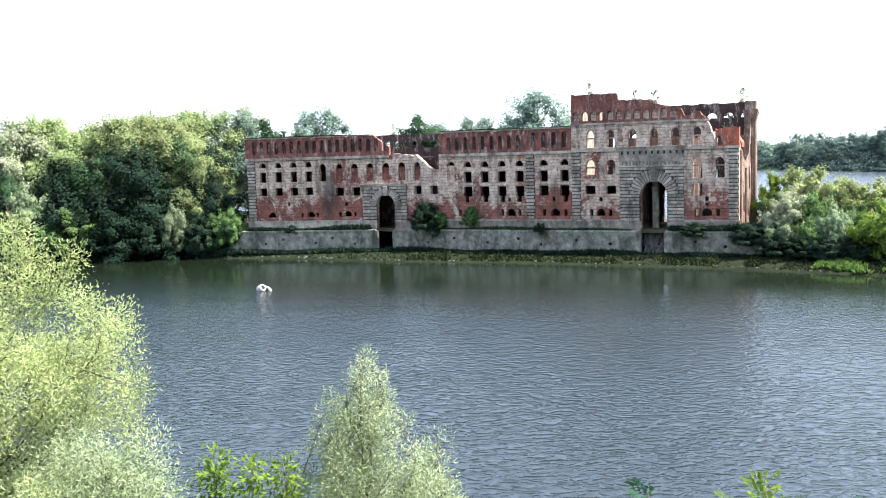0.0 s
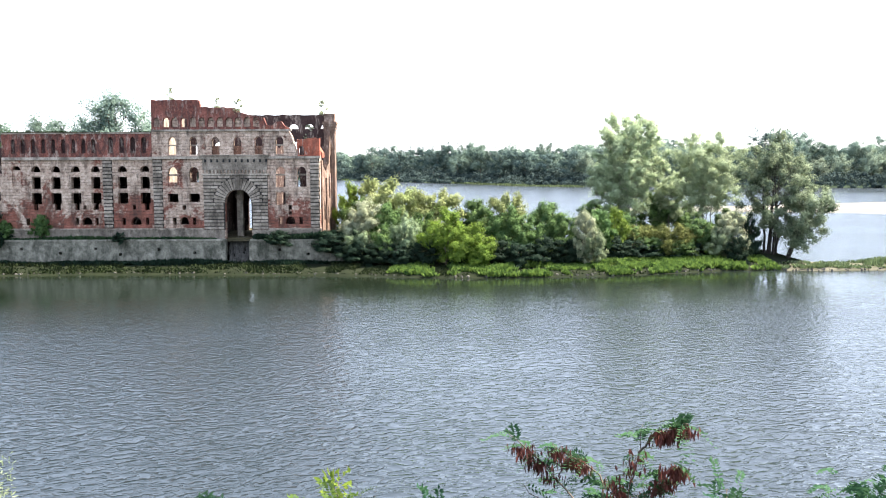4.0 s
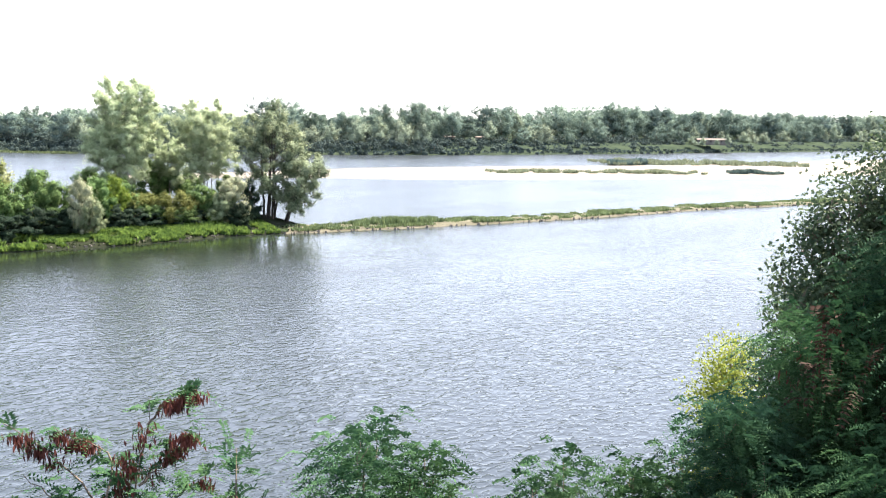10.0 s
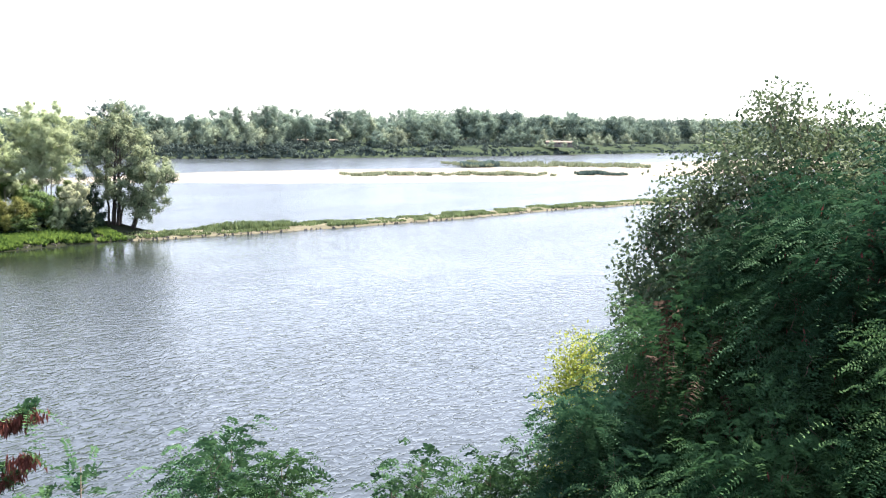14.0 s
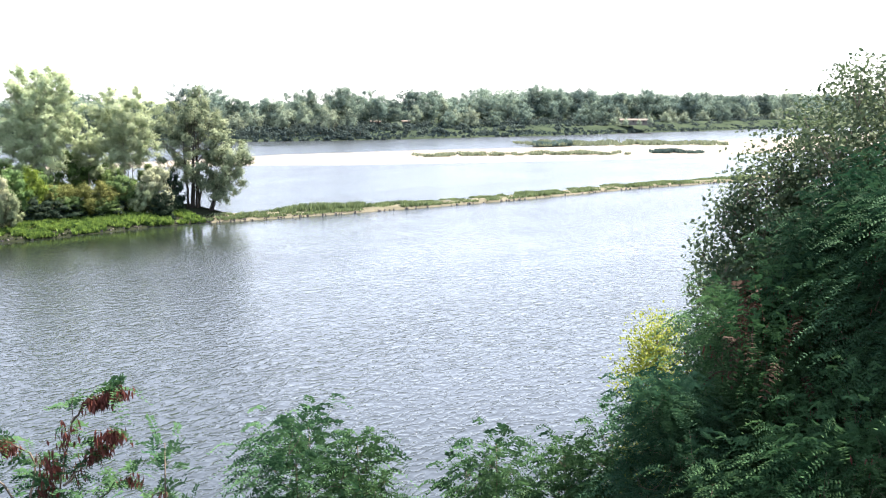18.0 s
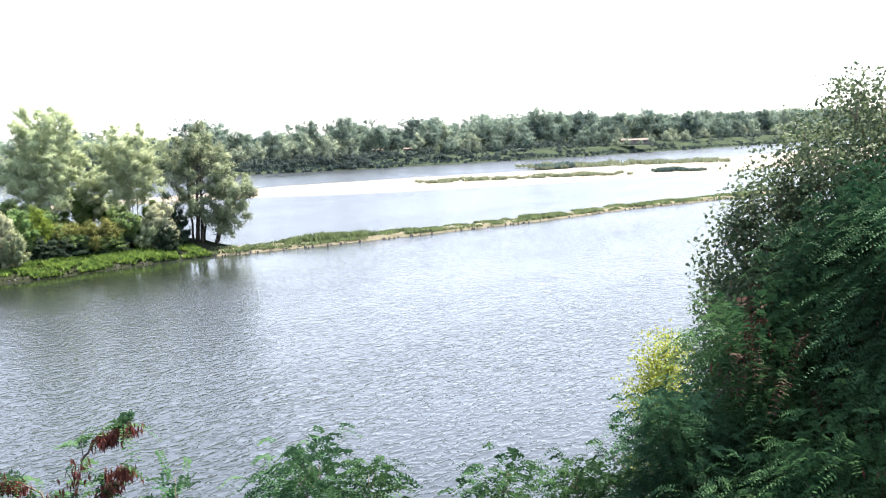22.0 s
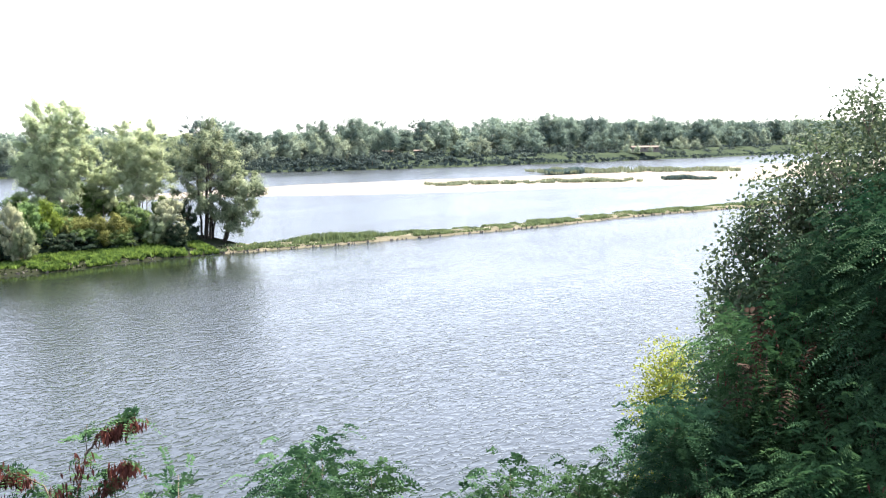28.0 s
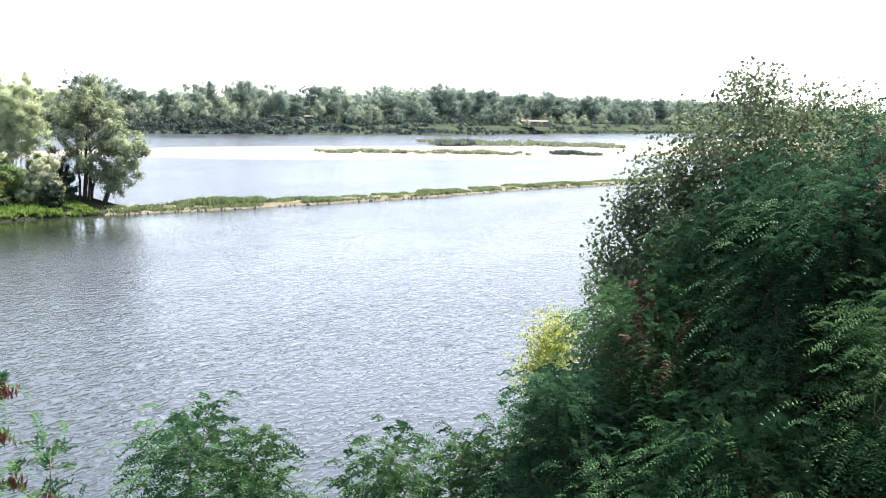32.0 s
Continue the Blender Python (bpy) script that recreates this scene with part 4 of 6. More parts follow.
def gate(c, half, bay0, bay1, z0, spring, top, ledge, courses, name, ring):
    """Rusticated gate surround: courses of stones at both sides and a ring of arch stones."""
    g = ruin(name, bay0, bay1, z0, ledge, [(c, z0 - 1, spring + half, 2 * half, True)], -0.12, 0.0, M_JOINT, "rusticated stone gate surround", 0.6)
    h = (ledge - z0) / courses
    for k in range(courses):
        a, b = z0 + k * h + 0.06, z0 + (k + 1) * h - 0.06
        zm = (a + b) / 2
        if zm < spring:
            cut = half + 0.12
        else:
            rr = half + ring
            cut = math.sqrt(max(0, rr ** 2 - (zm - spring) ** 2)) if zm - spring < rr else 0.0
        for e0, e1 in ((bay0, c - cut - 0.03), (c + cut + 0.03, bay1)):
            if e1 - e0 < 0.3:
                continue
            m = 2 if e1 - e0 > 1.6 else 1
            if cut == 0.0 and e0 != bay0:
                continue
            if cut == 0.0:
                e1, m = bay1, 5
            st = [e0 + (e1 - e0) * (j + (0.15 if (k % 2 and 0 < j < m) else 0)) / m for j in range(m + 1)]
            for x0, x1 in zip(st, st[1:]):
                block("gate_stone", x0 + 0.03, x1 - 0.03, a, b, -0.28, -0.1, g)
    n = 19
    for k in range(n):
        a0, a1 = math.pi * k / n + 0.02, math.pi * (k + 1) / n - 0.02
        r0, r1 = half + 0.02, half + (ring if k % 2 else ring - 0.12)
        v = []
        for o in (-0.12, -0.33):
            for r, an in ((r0, a0), (r1, a0), (r1, a1), (r0, a1)):
                p = bend_xy(c - math.cos(an) * r, o)
                v.append((p[0], p[1], spring + math.sin(an) * r))
        f = [(4, 5, 6, 7)] + [(q, (q + 1) % 4, 4 + (q + 1) % 4, 4 + q) for q in range(4)]
        under(mesh_obj("arch_stone", v, f, M_STONE), g)
    block("keystone", c - 0.35, c + 0.35, spring + half - 0.15, spring + half + ring + 0.2, -0.45, -0.1, g, M_STONE, 0.06)
    return g


ruin("inner_pier", 38.2, 39.05, 4.2, 11.0, [], 3.0, 3.8, M_STONE, "pale standing pier inside the gate", 5)
gate(-3.5, 1.35, -7.3, -0.05, 5.2, 8.3, 9.65, 11.0, 11, "west_gate", 1.15)
gate(39.07, 1.88, 34.2, 43.3, 5.5, 9.32, 11.2, 13.2, 16, "east_gate", 1.65)
ruin("gate_ledge", -7.5, 0.0, 11.0, 11.3, [], -0.4, 0.0, M_STONE, "stone ledge over gate", 2)
ruin("gate_frieze", 34.2, 43.3, 13.95, 15.5, [], -0.3, 0.0, M_STONE, "weathered stone frieze", 20)
ruin("gate_ledge", 34.0, 43.5, 13.2, 13.42, [], -0.38, 0.0, M_STONE, "stone ledge over gate", 2)
ruin("gate_parapet", 34.0, 43.5, 15.85, 16.05, [], -0.5, -0.06, M_STONE, "", 2)
for k in range(18):
    c = 34.55 + k * 0.5
    ruin("corbel", c - 0.12, c + 0.12, 13.45, 13.95, [], -0.34, -0.05, M_STONE, "", 2)
# black panels on the frieze draw the shade inside its slots
for k in range(11):
    c = 34.6 + k * 0.86
    panel("slot", c, 15.0, 15.42, 0.28, -0.32, 0.03, M_BLACK)

# quay wall below, with the drains and the two gate mouths
quay = thing("quay_wall", "stained grey stone quay wall below the granary", "quay wall", kind="structure", at=(BEND[0], BEND[1], 0))
qh = [(-3.5, 0.0, 4.4, 2.4, False), (39.07, 0.0, 4.4, 3.3, False)] + [(c, z, z + 0.4, 0.45, False) for c, z in ((-23.5, 1.9), (-20.5, 2.6), (-15, 2.0), (-12.2, 2.8), (-8.5, 1.8), (4, 2.0), (8.5, 2.7), (14, 2.1), (19, 2.7), (22.5, 1.9), (28, 2.6), (33, 2.1), (45, 2.5), (49, 1.9))]
place_q = facade(-1.25, -0.25)
q_end = lambda s: float(np.interp(s, [-33, -28.5, -27.5, 50, 53, 57, 62], [0.6, 2.2, 4.0, 4.0, 3.5, 1.6, 0.3])) + 0.12 * noise.noise(Vector((s * 1.3, 3, 0)))
under(mesh_obj("quay_masonry", *boxes(cells_of(-33, 62, -0.4, q_end, qh, place_q, 0.7)), M_QUAY), quay)
under(mesh_obj("coping", *boxes(cells_of(-27.5, -5.0, 4.0, 4.22, [], facade(-1.4, -0.2), 0.9) + cells_of(-2.0, 37.3, 4.0, 4.22, [], facade(-1.4, -0.2), 0.9) + cells_of(40.9, 51, 4.0, 4.22, [], facade(-1.4, -0.2), 0.9)), M_QUAY), quay, "worn stone coping")
tv, tf = [], []
for j, (off, z) in enumerate(((-0.3, 3.95), (3, 4.2), (15, 4.3), (28, 3.6), (46, 1.2))):
    for i, s in enumerate(np.linspace(-40, 78, 60)):
        p = bend_xy(s, off)
        fall = min(1.0, max(0.0, (68 - s) / 14)) * min(1.0, max(0.0, (s + 40) / 10))
        tv.append((p[0] + BEND[0], p[1] + BEND[1], (z + 0.3 * noise.noise(Vector((p[0] * 0.2, p[1] * 0.2, 0)))) * fall + 0.8 * (1 - fall)))
for j in range(4):
    for i in range(59):
        tf.append((j * 60 + i, j * 60 + i + 1, (j + 1) * 60 + i + 1, (j + 1) * 60 + i))
tagged(mesh_obj("granary_terrace", tv, tf, M_EARTH, True), "dry sandy ground around the ruin", "ground", kind="structure")

# ---- trees and bushes of the island ----


def scaled(x, y, z, rz, k, kz=None):
    return pose(x, y, z, 0, 0, rz) @ Matrix.Diagonal((k, k, kz or k, 1))


def plant(patterns, spots):
    """The first spot of each pattern takes the pattern itself, the others copies. spots: (pattern, az, dist, z, turn, size, tallness)."""
    used = set()
    for which, az, dist, z, rz, k, kz in spots:
        x, y = at_az(az, dist)
        m = scaled(x, y, z, rz, k, k * kz)
        if which in used:
            own = patterns[which].scale
            copy_thing(patterns[which], m @ Matrix.Diagonal((1 / own[0], 1 / own[1], 1 / own[2], 1)))
        else:
            patterns[which].matrix_basis = m
            used.add(which)


# pale and dark leaf colours give the wood its lit tops and shaded front
wood = {
    "a": tree("broadleaf_tree", "tall leafy green tree on the wooded bank", "tree", 11, 20, 6.5, DOME, L_OAK, 24000, 1.0, 0.38, 0.27, clumps=120, group="trees of the island wood", limbs=22, bare=0.1),
    "b": tree("broadleaf_tree", "tall pale green tree on the wooded bank", "tree", 12, 20.5, 8.0, DOME, L_FAR_HAZED, 30000, 1.1, 0.36, 0.25, loose=0.4, clumps=105, group="trees of the island wood", limbs=22, bare=0.1),
    "c": tree("broadleaf_tree", "shade-dark green tree on the wooded bank", "tree", 13, 18, 6.5, DOME, L_DEEP_SHADE, 24000, 1.0, 0.38, 0.27, clumps=120, group="trees of the island wood", limbs=22, bare=0.05),
    "l": tree("broadleaf_tree", "tall yellow-green tree on the wooded bank", "tree", 14, 21, 7.2, DOME, L_WOOD, 30000, 1.15, 0.38, 0.27, clumps=120, group="trees of the island wood", limbs=22, bare=0.1),
    "s": tree("silver_poplar", "silvery white-leaved tree on the wooded bank", "tree", 15, 20, 5.5, OVAL, L_SILVER, 22000, 0.9, 0.38, 0.27, clumps=105, group="trees of the island wood", limbs=20, bare=0.1),
}
plant(wood, [
    ("c", -13.4, 168, 1.0, 0, 0.70, 1), ("l", -14.3, 169, 1.0, 200, 0.70, 1), ("a", -15.2, 172, 1.2, 40, 0.84, 1), ("l", -16.8, 181, 1.5, 80, 1.03, 1.0), ("c", -17.6, 170, 1, 120, 0.90, 1), ("l", -14.2, 186, 1.5, 10, 1.07, 1),
    ("b", -12.6, 190, 1.6, 0, 1.05, 1), ("a", -19.6, 172, 1, 200, 0.80, 1), ("l", -19.4, 184, 1.5, 160, 0.97, 1), ("s", -21.6, 188, 1.5, 0, 1.08, 1), ("c", -21.6, 173, 1, 300, 0.85, 1),
    ("s", -23.8, 178, 1.2, 90, 1.06, 1), ("a", -24.2, 174, 1, 20, 0.62, 1), ("b", -25.6, 186, 1.3, 70, 1.00, 1), ("c", -26.2, 176, 1, 220, 0.85, 1), ("a", -28, 185, 1, 140, 1.00, 1), ("l", -30.5, 192, 1, 30, 1.06, 1), ("c", -33, 196, 1, 110, 0.75, 1),
    ("s", -11.4, 205, 1.6, 200, 1.19, 1), ("a", -10.2, 193, 1.6, 250, 1.02, 1), ("c", -8.4, 190, 1.6, 100, 0.89, 1.05), ("b", -7.0, 196, 1.6, 180, 1.07, 1), ("a", -1.7, 196, 1.6, 60, 1.02, 1), ("b", -0.9, 200, 1.6, 270, 0.84, 1.1),
    ("l", -16.0, 177, 1.3, 65, 0.99, 1.0), ("l", -18.4, 178, 1.3, 125, 1.01, 1.0), ("l", -20.8, 180, 1.3, 15, 0.92, 1.0), ("l", -22.6, 181, 1.3, 245, 1.03, 1.0), ("c", -13.9, 172, 1.2, 290, 0.86, 1.0),
    ("b", 2.0, 196, 1.6, 20, 0.88, 1.1), ("b", 5.9, 186, 1.6, 130, 1.06, 1.08), ("b", 4.3, 190, 1.6, 330, 0.84, 1.1), ("b", 7.3, 190, 1.6, 310, 0.85, 1.1)])

poplars = {
    "p": tree("white_poplar", "tall pale green poplar with a broad upright crown", "tree", 21, 20.0, 6.6, UPRIGHT, L_POPLAR, 90000, 0.46, 0.23, 0.16, M_BARK_PALE, group="poplars on the island point", clumps=310, loose=0.7, limbs=70, twigs=6, bare=0.2, trunk=0.016, rise=(0.5, 1.5), stems=2),
    "q": tree("white_poplar", "pale green poplar with thin forked stems", "tree", 22, 17.4, 5.0, UPRIGHT, L_POPLAR, 46000, 0.44, 0.23, 0.16, M_BARK_PALE, group="poplars on the island point", clumps=150, loose=0.9, limbs=48, twigs=6, bare=0.36, trunk=0.014, stems=4, rise=(0.5, 1.4)),
}
plant(poplars, [("p", 34.7, 160, 1.4, 0, 1.0, 1), ("q", 39.5, 158, 1.4, 40, 1.0, 1), ("q", 37.3, 166, 1.4, 120, 0.66, 1)])
tree("willow_clump", "many-stemmed old willow with dark trunks and sunlit side", "tree", 31, 17.2, 4.3, TALL, L_CLUMP, 22000, 0.62, 0.3, 0.18, M_BARK_DARK, at=(*at_az(43.0, 151), 0.6), clumps=64, limbs=84, twigs=5, bare=0.3, trunk=0.034, stems=7)
tree("willow_clump", "low sunlit willow leaning out over the water", "tree", 32, 11.0, 3.6, TALL, L_CLUMP, 15000, 0.62, 0.3, 0.18, M_BARK_DARK, at=(*at_az(43.9, 150), 0.4), clumps=42, limbs=46, twigs=5, bare=0.3, trunk=0.03, stems=3, hang=0.3, tilt=(0.24, -0.24))


def bush(name, label, seed, h, r, profile, leaf, n, spread, length, width, **kw):
    return tree(name, label, "weeds" if name == "weed_patch" else "bush", seed, h, r, profile, leaf, n, spread, length, width, group="weeds on the island" if name == "weed_patch" else "bushes along the bank", limbs=30, twigs=5, bare=0.03, trunk=0.02, **{"stems": 4, **kw})


bushes = {
    "g": bush("bush", "rounded green bush on the river bank", 41, 6, 3.0, DOME, L_BUSH, 11000, 0.46, 0.30, 0.19, clumps=46),
    "h": bush("bush", "uneven green bush on the river bank", 47, 6, 3.0, OVAL, L_BUSH, 11000, 0.44, 0.30, 0.19, clumps=42),
    "l": bush("bush", "bright yellow-green bush on the river bank", 42, 6, 3.0, DOME, L_LIME, 12000, 0.40, 0.30, 0.17, clumps=60, loose=0.5),
    "s": bush("willow_bush", "silvery grey willow bush", 43, 6, 3.0, OVAL, L_SILVER, 12000, 0.42, 0.32, 0.14, clumps=46, hang=0.4),
    "v": bush("willow_bush", "grey-green willow bush on the bank", 48, 6, 3.0, DOME, L_GREY, 12000, 0.44, 0.32, 0.15, clumps=46, hang=0.3),
    "o": bush("willow_bush", "pale olive willow bush on the island", 49, 6, 3.0, DOME, L_OLIVE, 12000, 0.46, 0.32, 0.17, clumps=46),
    "d": bush("bush", "shade-dark green bush in the undergrowth", 44, 6, 3.0, DOME, L_DEEP_SHADE, 9000, 0.55, 0.36, 0.24, clumps=36),
    "y": bush("weed_patch", "tall yellowing weeds on the island", 46, 6, 3.0, DOME, L_DRY, 9000, 0.30, 0.34, 0.10, clumps=170, stems=9, rise=(1.5, 3.0)),
}


def row(spots):
    """spots: (kind, az, dist, ground, turn, half width, height of the top)."""
    plant(bushes, [(kind, az, dist, z, rz, r / 3.2, (top - z) / 7.2 / (r / 3.2)) for kind, az, dist, z, rz, r, top in spots])


row([
    # behind, beside the ruin's end
    ("l", 18.6, 150, 2.6, 10, 2.3, 12.9), ("o", 20.3, 150, 2.4, 50, 3.9, 13.4), ("o", 22.2, 147, 2.2, 170, 3.2, 11.7), ("o", 23.9, 141.5, 1.85, 260, 3.78, 11.7), ("g", 19.2, 147, 2.4, 80, 2.8, 9.6), ("h", 26.2, 141.5, 1.65, 20, 3.1, 9.8), ("o", 28, 137.5, 1.45, 120, 2.81, 11.4), 
    # the front row
    ("s", 19.5, 136.5, 1.5, 10, 3.11, 10.7), ("v", 19, 135, 1.6, 60, 2.03, 6.25), ("h", 20.9, 137.5, 1.6, 90, 2.41, 9.58), ("v", 22, 133.5, 1.3, 30, 2.23, 8.48), ("g", 20.7, 134, 1.3, 220, 2.03, 6.26), ("g", 23, 136.5, 1.5, 140, 2.41, 8.37),
    ("l", 24.3, 131.5, 1.2, 0, 3.36, 9.5), ("l", 26, 130, 1.1, 130, 2.84, 7.26), ("l", 26.6, 128.4, 0.9, 250, 1.53, 4.42), ("g", 27.4, 135.5, 1.4, 300, 2.51, 8.37), ("g", 28.4, 135, 1.3, 40, 2.94, 9.2), ("h", 30.3, 140, 1.4, 200, 3.04, 9.51), ("g", 29.6, 134.5, 1.2, 100, 2.36, 6.55), ("h", 31.2, 136.5, 1.2, 290, 2.47, 8),
    ("s", 32.6, 133, 1, 220, 1.96, 9.02), ("v", 33.2, 132.5, 1, 40, 1.55, 6.35), ("h", 33.4, 138, 1.2, 160, 2.53, 8.49), ("l", 34.4, 140.5, 1.35, 310, 1.89, 9.08), ("g", 35.4, 142, 1.35, 70, 2.07, 5.64),
    ("y", 36, 144, 1.45, 0, 2.69, 6.05), ("y", 37.6, 141, 1.2, 90, 2.8, 6.6), ("y", 35.2, 142, 1.2, 200, 2.4, 6.2), ("y", 38.7, 143, 1.2, 300, 2.2, 5.8), ("h", 36.6, 140.5, 1.25, 130, 1.89, 4.26), ("g", 37.9, 140.5, 1.25, 260, 1.87, 3.97),
    ("h", 39.1, 143, 1.25, 240, 2.49, 6.98), ("s", 40.9, 143.5, 1.25, 320, 3.0, 8.6), ("v", 40.2, 142, 1.15, 100, 1.87, 6.05), ("d", 41.9, 146, 1, 200, 1.5, 7.4), ("d", 41.3, 141, 0.9, 20, 1.5, 4.6),
    # low growth behind the poplars' stems
    ("g", 36.6, 166, 1.4, 10, 4, 9.8), ("h", 33.2, 164, 1.4, 70, 3.2, 8.6), ("g", 38.4, 168, 1.4, 190, 3, 8), ("h", 40.6, 160, 1.2, 280, 2.4, 7.6), ("g", 34.6, 152, 1.3, 330, 2.6, 7.8),
    # undergrowth along the bank, leaf colour darkened for the shade of overhanging bushes
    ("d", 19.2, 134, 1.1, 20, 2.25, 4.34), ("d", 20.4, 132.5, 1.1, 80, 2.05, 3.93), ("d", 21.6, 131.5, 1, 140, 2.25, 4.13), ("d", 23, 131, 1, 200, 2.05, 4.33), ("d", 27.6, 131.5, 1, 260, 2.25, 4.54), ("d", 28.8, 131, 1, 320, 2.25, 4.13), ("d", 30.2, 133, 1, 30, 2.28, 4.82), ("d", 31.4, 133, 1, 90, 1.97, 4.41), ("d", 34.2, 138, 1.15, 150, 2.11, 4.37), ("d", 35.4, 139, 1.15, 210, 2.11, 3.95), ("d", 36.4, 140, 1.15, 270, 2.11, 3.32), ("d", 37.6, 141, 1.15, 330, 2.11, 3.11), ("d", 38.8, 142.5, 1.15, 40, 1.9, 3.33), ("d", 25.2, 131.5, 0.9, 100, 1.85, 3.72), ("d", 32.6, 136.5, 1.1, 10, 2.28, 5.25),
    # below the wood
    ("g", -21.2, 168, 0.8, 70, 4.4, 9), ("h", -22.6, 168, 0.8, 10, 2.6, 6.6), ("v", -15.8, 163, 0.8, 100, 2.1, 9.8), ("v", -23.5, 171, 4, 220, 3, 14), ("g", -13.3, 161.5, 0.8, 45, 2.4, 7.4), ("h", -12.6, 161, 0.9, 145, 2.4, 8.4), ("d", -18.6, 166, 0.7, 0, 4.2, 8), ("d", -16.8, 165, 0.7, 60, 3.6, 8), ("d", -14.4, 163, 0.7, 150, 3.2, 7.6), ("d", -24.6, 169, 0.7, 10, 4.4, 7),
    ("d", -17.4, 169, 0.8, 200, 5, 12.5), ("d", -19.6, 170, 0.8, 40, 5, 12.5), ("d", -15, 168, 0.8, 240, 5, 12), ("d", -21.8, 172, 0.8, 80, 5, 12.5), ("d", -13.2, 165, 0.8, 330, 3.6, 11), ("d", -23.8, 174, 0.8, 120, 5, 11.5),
    # on the quay's ledge
    ("d", -1.2, 150, 3.9, 40, 2.2, 8.7), ("h", -0.35, 149.2, 3.9, 140, 1.5, 7.2), ("h", 1.5, 147.2, 3.9, 200, 1.4, 8.0), ("d", -0.6, 149.3, 3.8, 10, 1.2, 6.2), ("d", 5.6, 142, 3.9, 0, 0.9, 5.4), ("d", -9.2, 157, 3.9, 90, 1, 5.2), ("d", 14.4, 136, 3.6, 70, 1.6, 5.6), ("d", 17.5, 135, 2.4, 20, 2.2, 5.4)])
sprout = tree("roof_sapling", "small sapling growing on the ruin's wall top", "sapling", 51, 1.6, 0.5, OVAL, L_SILVER, 260, 0.14, 0.2, 0.12, group="saplings on the ruin", limbs=6, bare=0.1, trunk=0.02)
for k, (s, off, z) in enumerate(((29.8, 0.5, 23.7), (36.4, 0.5, 22.5), (39.3, 0.5, 22.0), (49.2, 14.6, 22.1), (-5.5, 14.6, 19.2), (47.0, 14.6, 18.0))):
    p = wall_xy(s, off)
    m = scaled(p[0] + BEND[0], p[1] + BEND[1], z, k * 50, (1.05, 0.9, 1.1, 1.3, 1.2, 1.6)[k])
    if k:
        copy_thing(sprout, m)
    else:
        sprout.matrix_basis = m

# ---- grass, reeds and stones along the water ----
def tufts(name, near, n, d0, d1, h, mat, z0, label, category, seed, s0=0.0, s1=1.0, lean=0.25, w=0.07, bias=1.0, gap=0.0):
    rng = np.random.default_rng(seed)
    near = np.array(near, float)
    cum = np.r_[0, np.cumsum(np.linalg.norm(np.diff(near, axis=0), axis=1))]
    s = rng.uniform(s0, s1, n) * cum[-1]
    patch = np.array([0.55 + 0.45 * math.sin(x * 0.31 + seed) * math.sin(x * 0.123) for x in s])
    A = np.stack([np.interp(s, cum, near[:, k]) for k in (0, 1)], 1)
    A2 = np.stack([np.interp(s + 1, cum, near[:, k]) for k in (0, 1)], 1)
    tdir = unit(A2 - A + 1e-6)
    nrm = np.stack([-tdir[:, 1], tdir[:, 0]], 1)
    d = d0 + (d1 - d0) * rng.uniform(0, 1, n) ** bias
    p = A + nrm * d[:, None]
    base = np.c_[p, np.interp(d, *zip(*ISLAND_RISE)) - 0.05 if z0 is None else np.interp(d, [d0, d1], z0)]
    if gap:
        keep = np.array([noise.noise(Vector((q[0] * 0.22, q[1] * 0.22, seed))) + 0.5 * noise.noise(Vector((q[0] * 0.7, q[1] * 0.7, seed))) + 0.5 for q in p]) > gap
        base, patch = base[keep], patch[keep]
        n = len(base)
    way = np.c_[rng.normal(size=(n, 2)) * lean, np.ones(n)]
    L = h * (0.45 + 0.75 * patch)
    b = blades(rng, base, way, 1.0, 1.0)
    side = unit(b[:, 1] - b[:, 3]) * (w * rng.uniform(0.7, 1.3, n))[:, None]
    tip = base + unit(way) * (L * rng.uniform(0.7, 1.2, n))[:, None]
    mid = (base + tip) / 2
    return tagged(quads_obj(name, np.stack([base, mid + side, tip, mid - side], 1), mat), label, category, kind="stuff")


tufts("point_grass", SHORE, 34000, 6, 30.0, 0.5, L_REED, None, "rough grass on the island point", "grass", 15, 0.9, 0.985, 0.4, 0.13, gap=0.3)
tufts("bank_grass", SHORE, 60000, 0.8, 12.5, 0.85, L_REED, None, "fresh green grass and reeds on the bank", "grass", 5, 0.87, 0.99, 0.5, 0.17, gap=0.45)
tufts("quay_grass", SHORE, 9000, 1.2, 7.0, 0.5, L_DULL, None, "dull green weeds below the quay", "grass", 16, 0.745, 0.89, 0.5, 0.13, gap=0.42)
# added to keep bright sky from mirroring under the wood; shade in its colour
tufts("undergrowth", SHORE, 16000, 1.6, 11.0, 2.0, L_DEEP_SHADE, None, "shade-dark undergrowth below the wood", "weeds", 27, 0.5, 0.675, 0.35, 0.2)
tufts("shade_grass", SHORE, 6000, 0.8, 5.0, 0.4, L_DULL, None, "short green weeds at the water's edge", "grass", 6, 0.25, 1.0, 0.5, 0.12)
tufts("spit_grass", SPIT, 52000, 0.9, 6.2, 0.6, L_REED_GREY, (0.2, 0.3), "grey-green grass on the spit", "grass", 7, 0.0, 0.9, 0.45, 0.13, gap=0.36)
tufts("reed_patch", SPIT, 4200, 2.2, 6.8, 1.15, L_REED_GREY, (0.3, 0.2), "low grey-green reeds where the spit begins", "reeds", 8, 0.03, 0.09, 0.14, 0.08, gap=0.35)
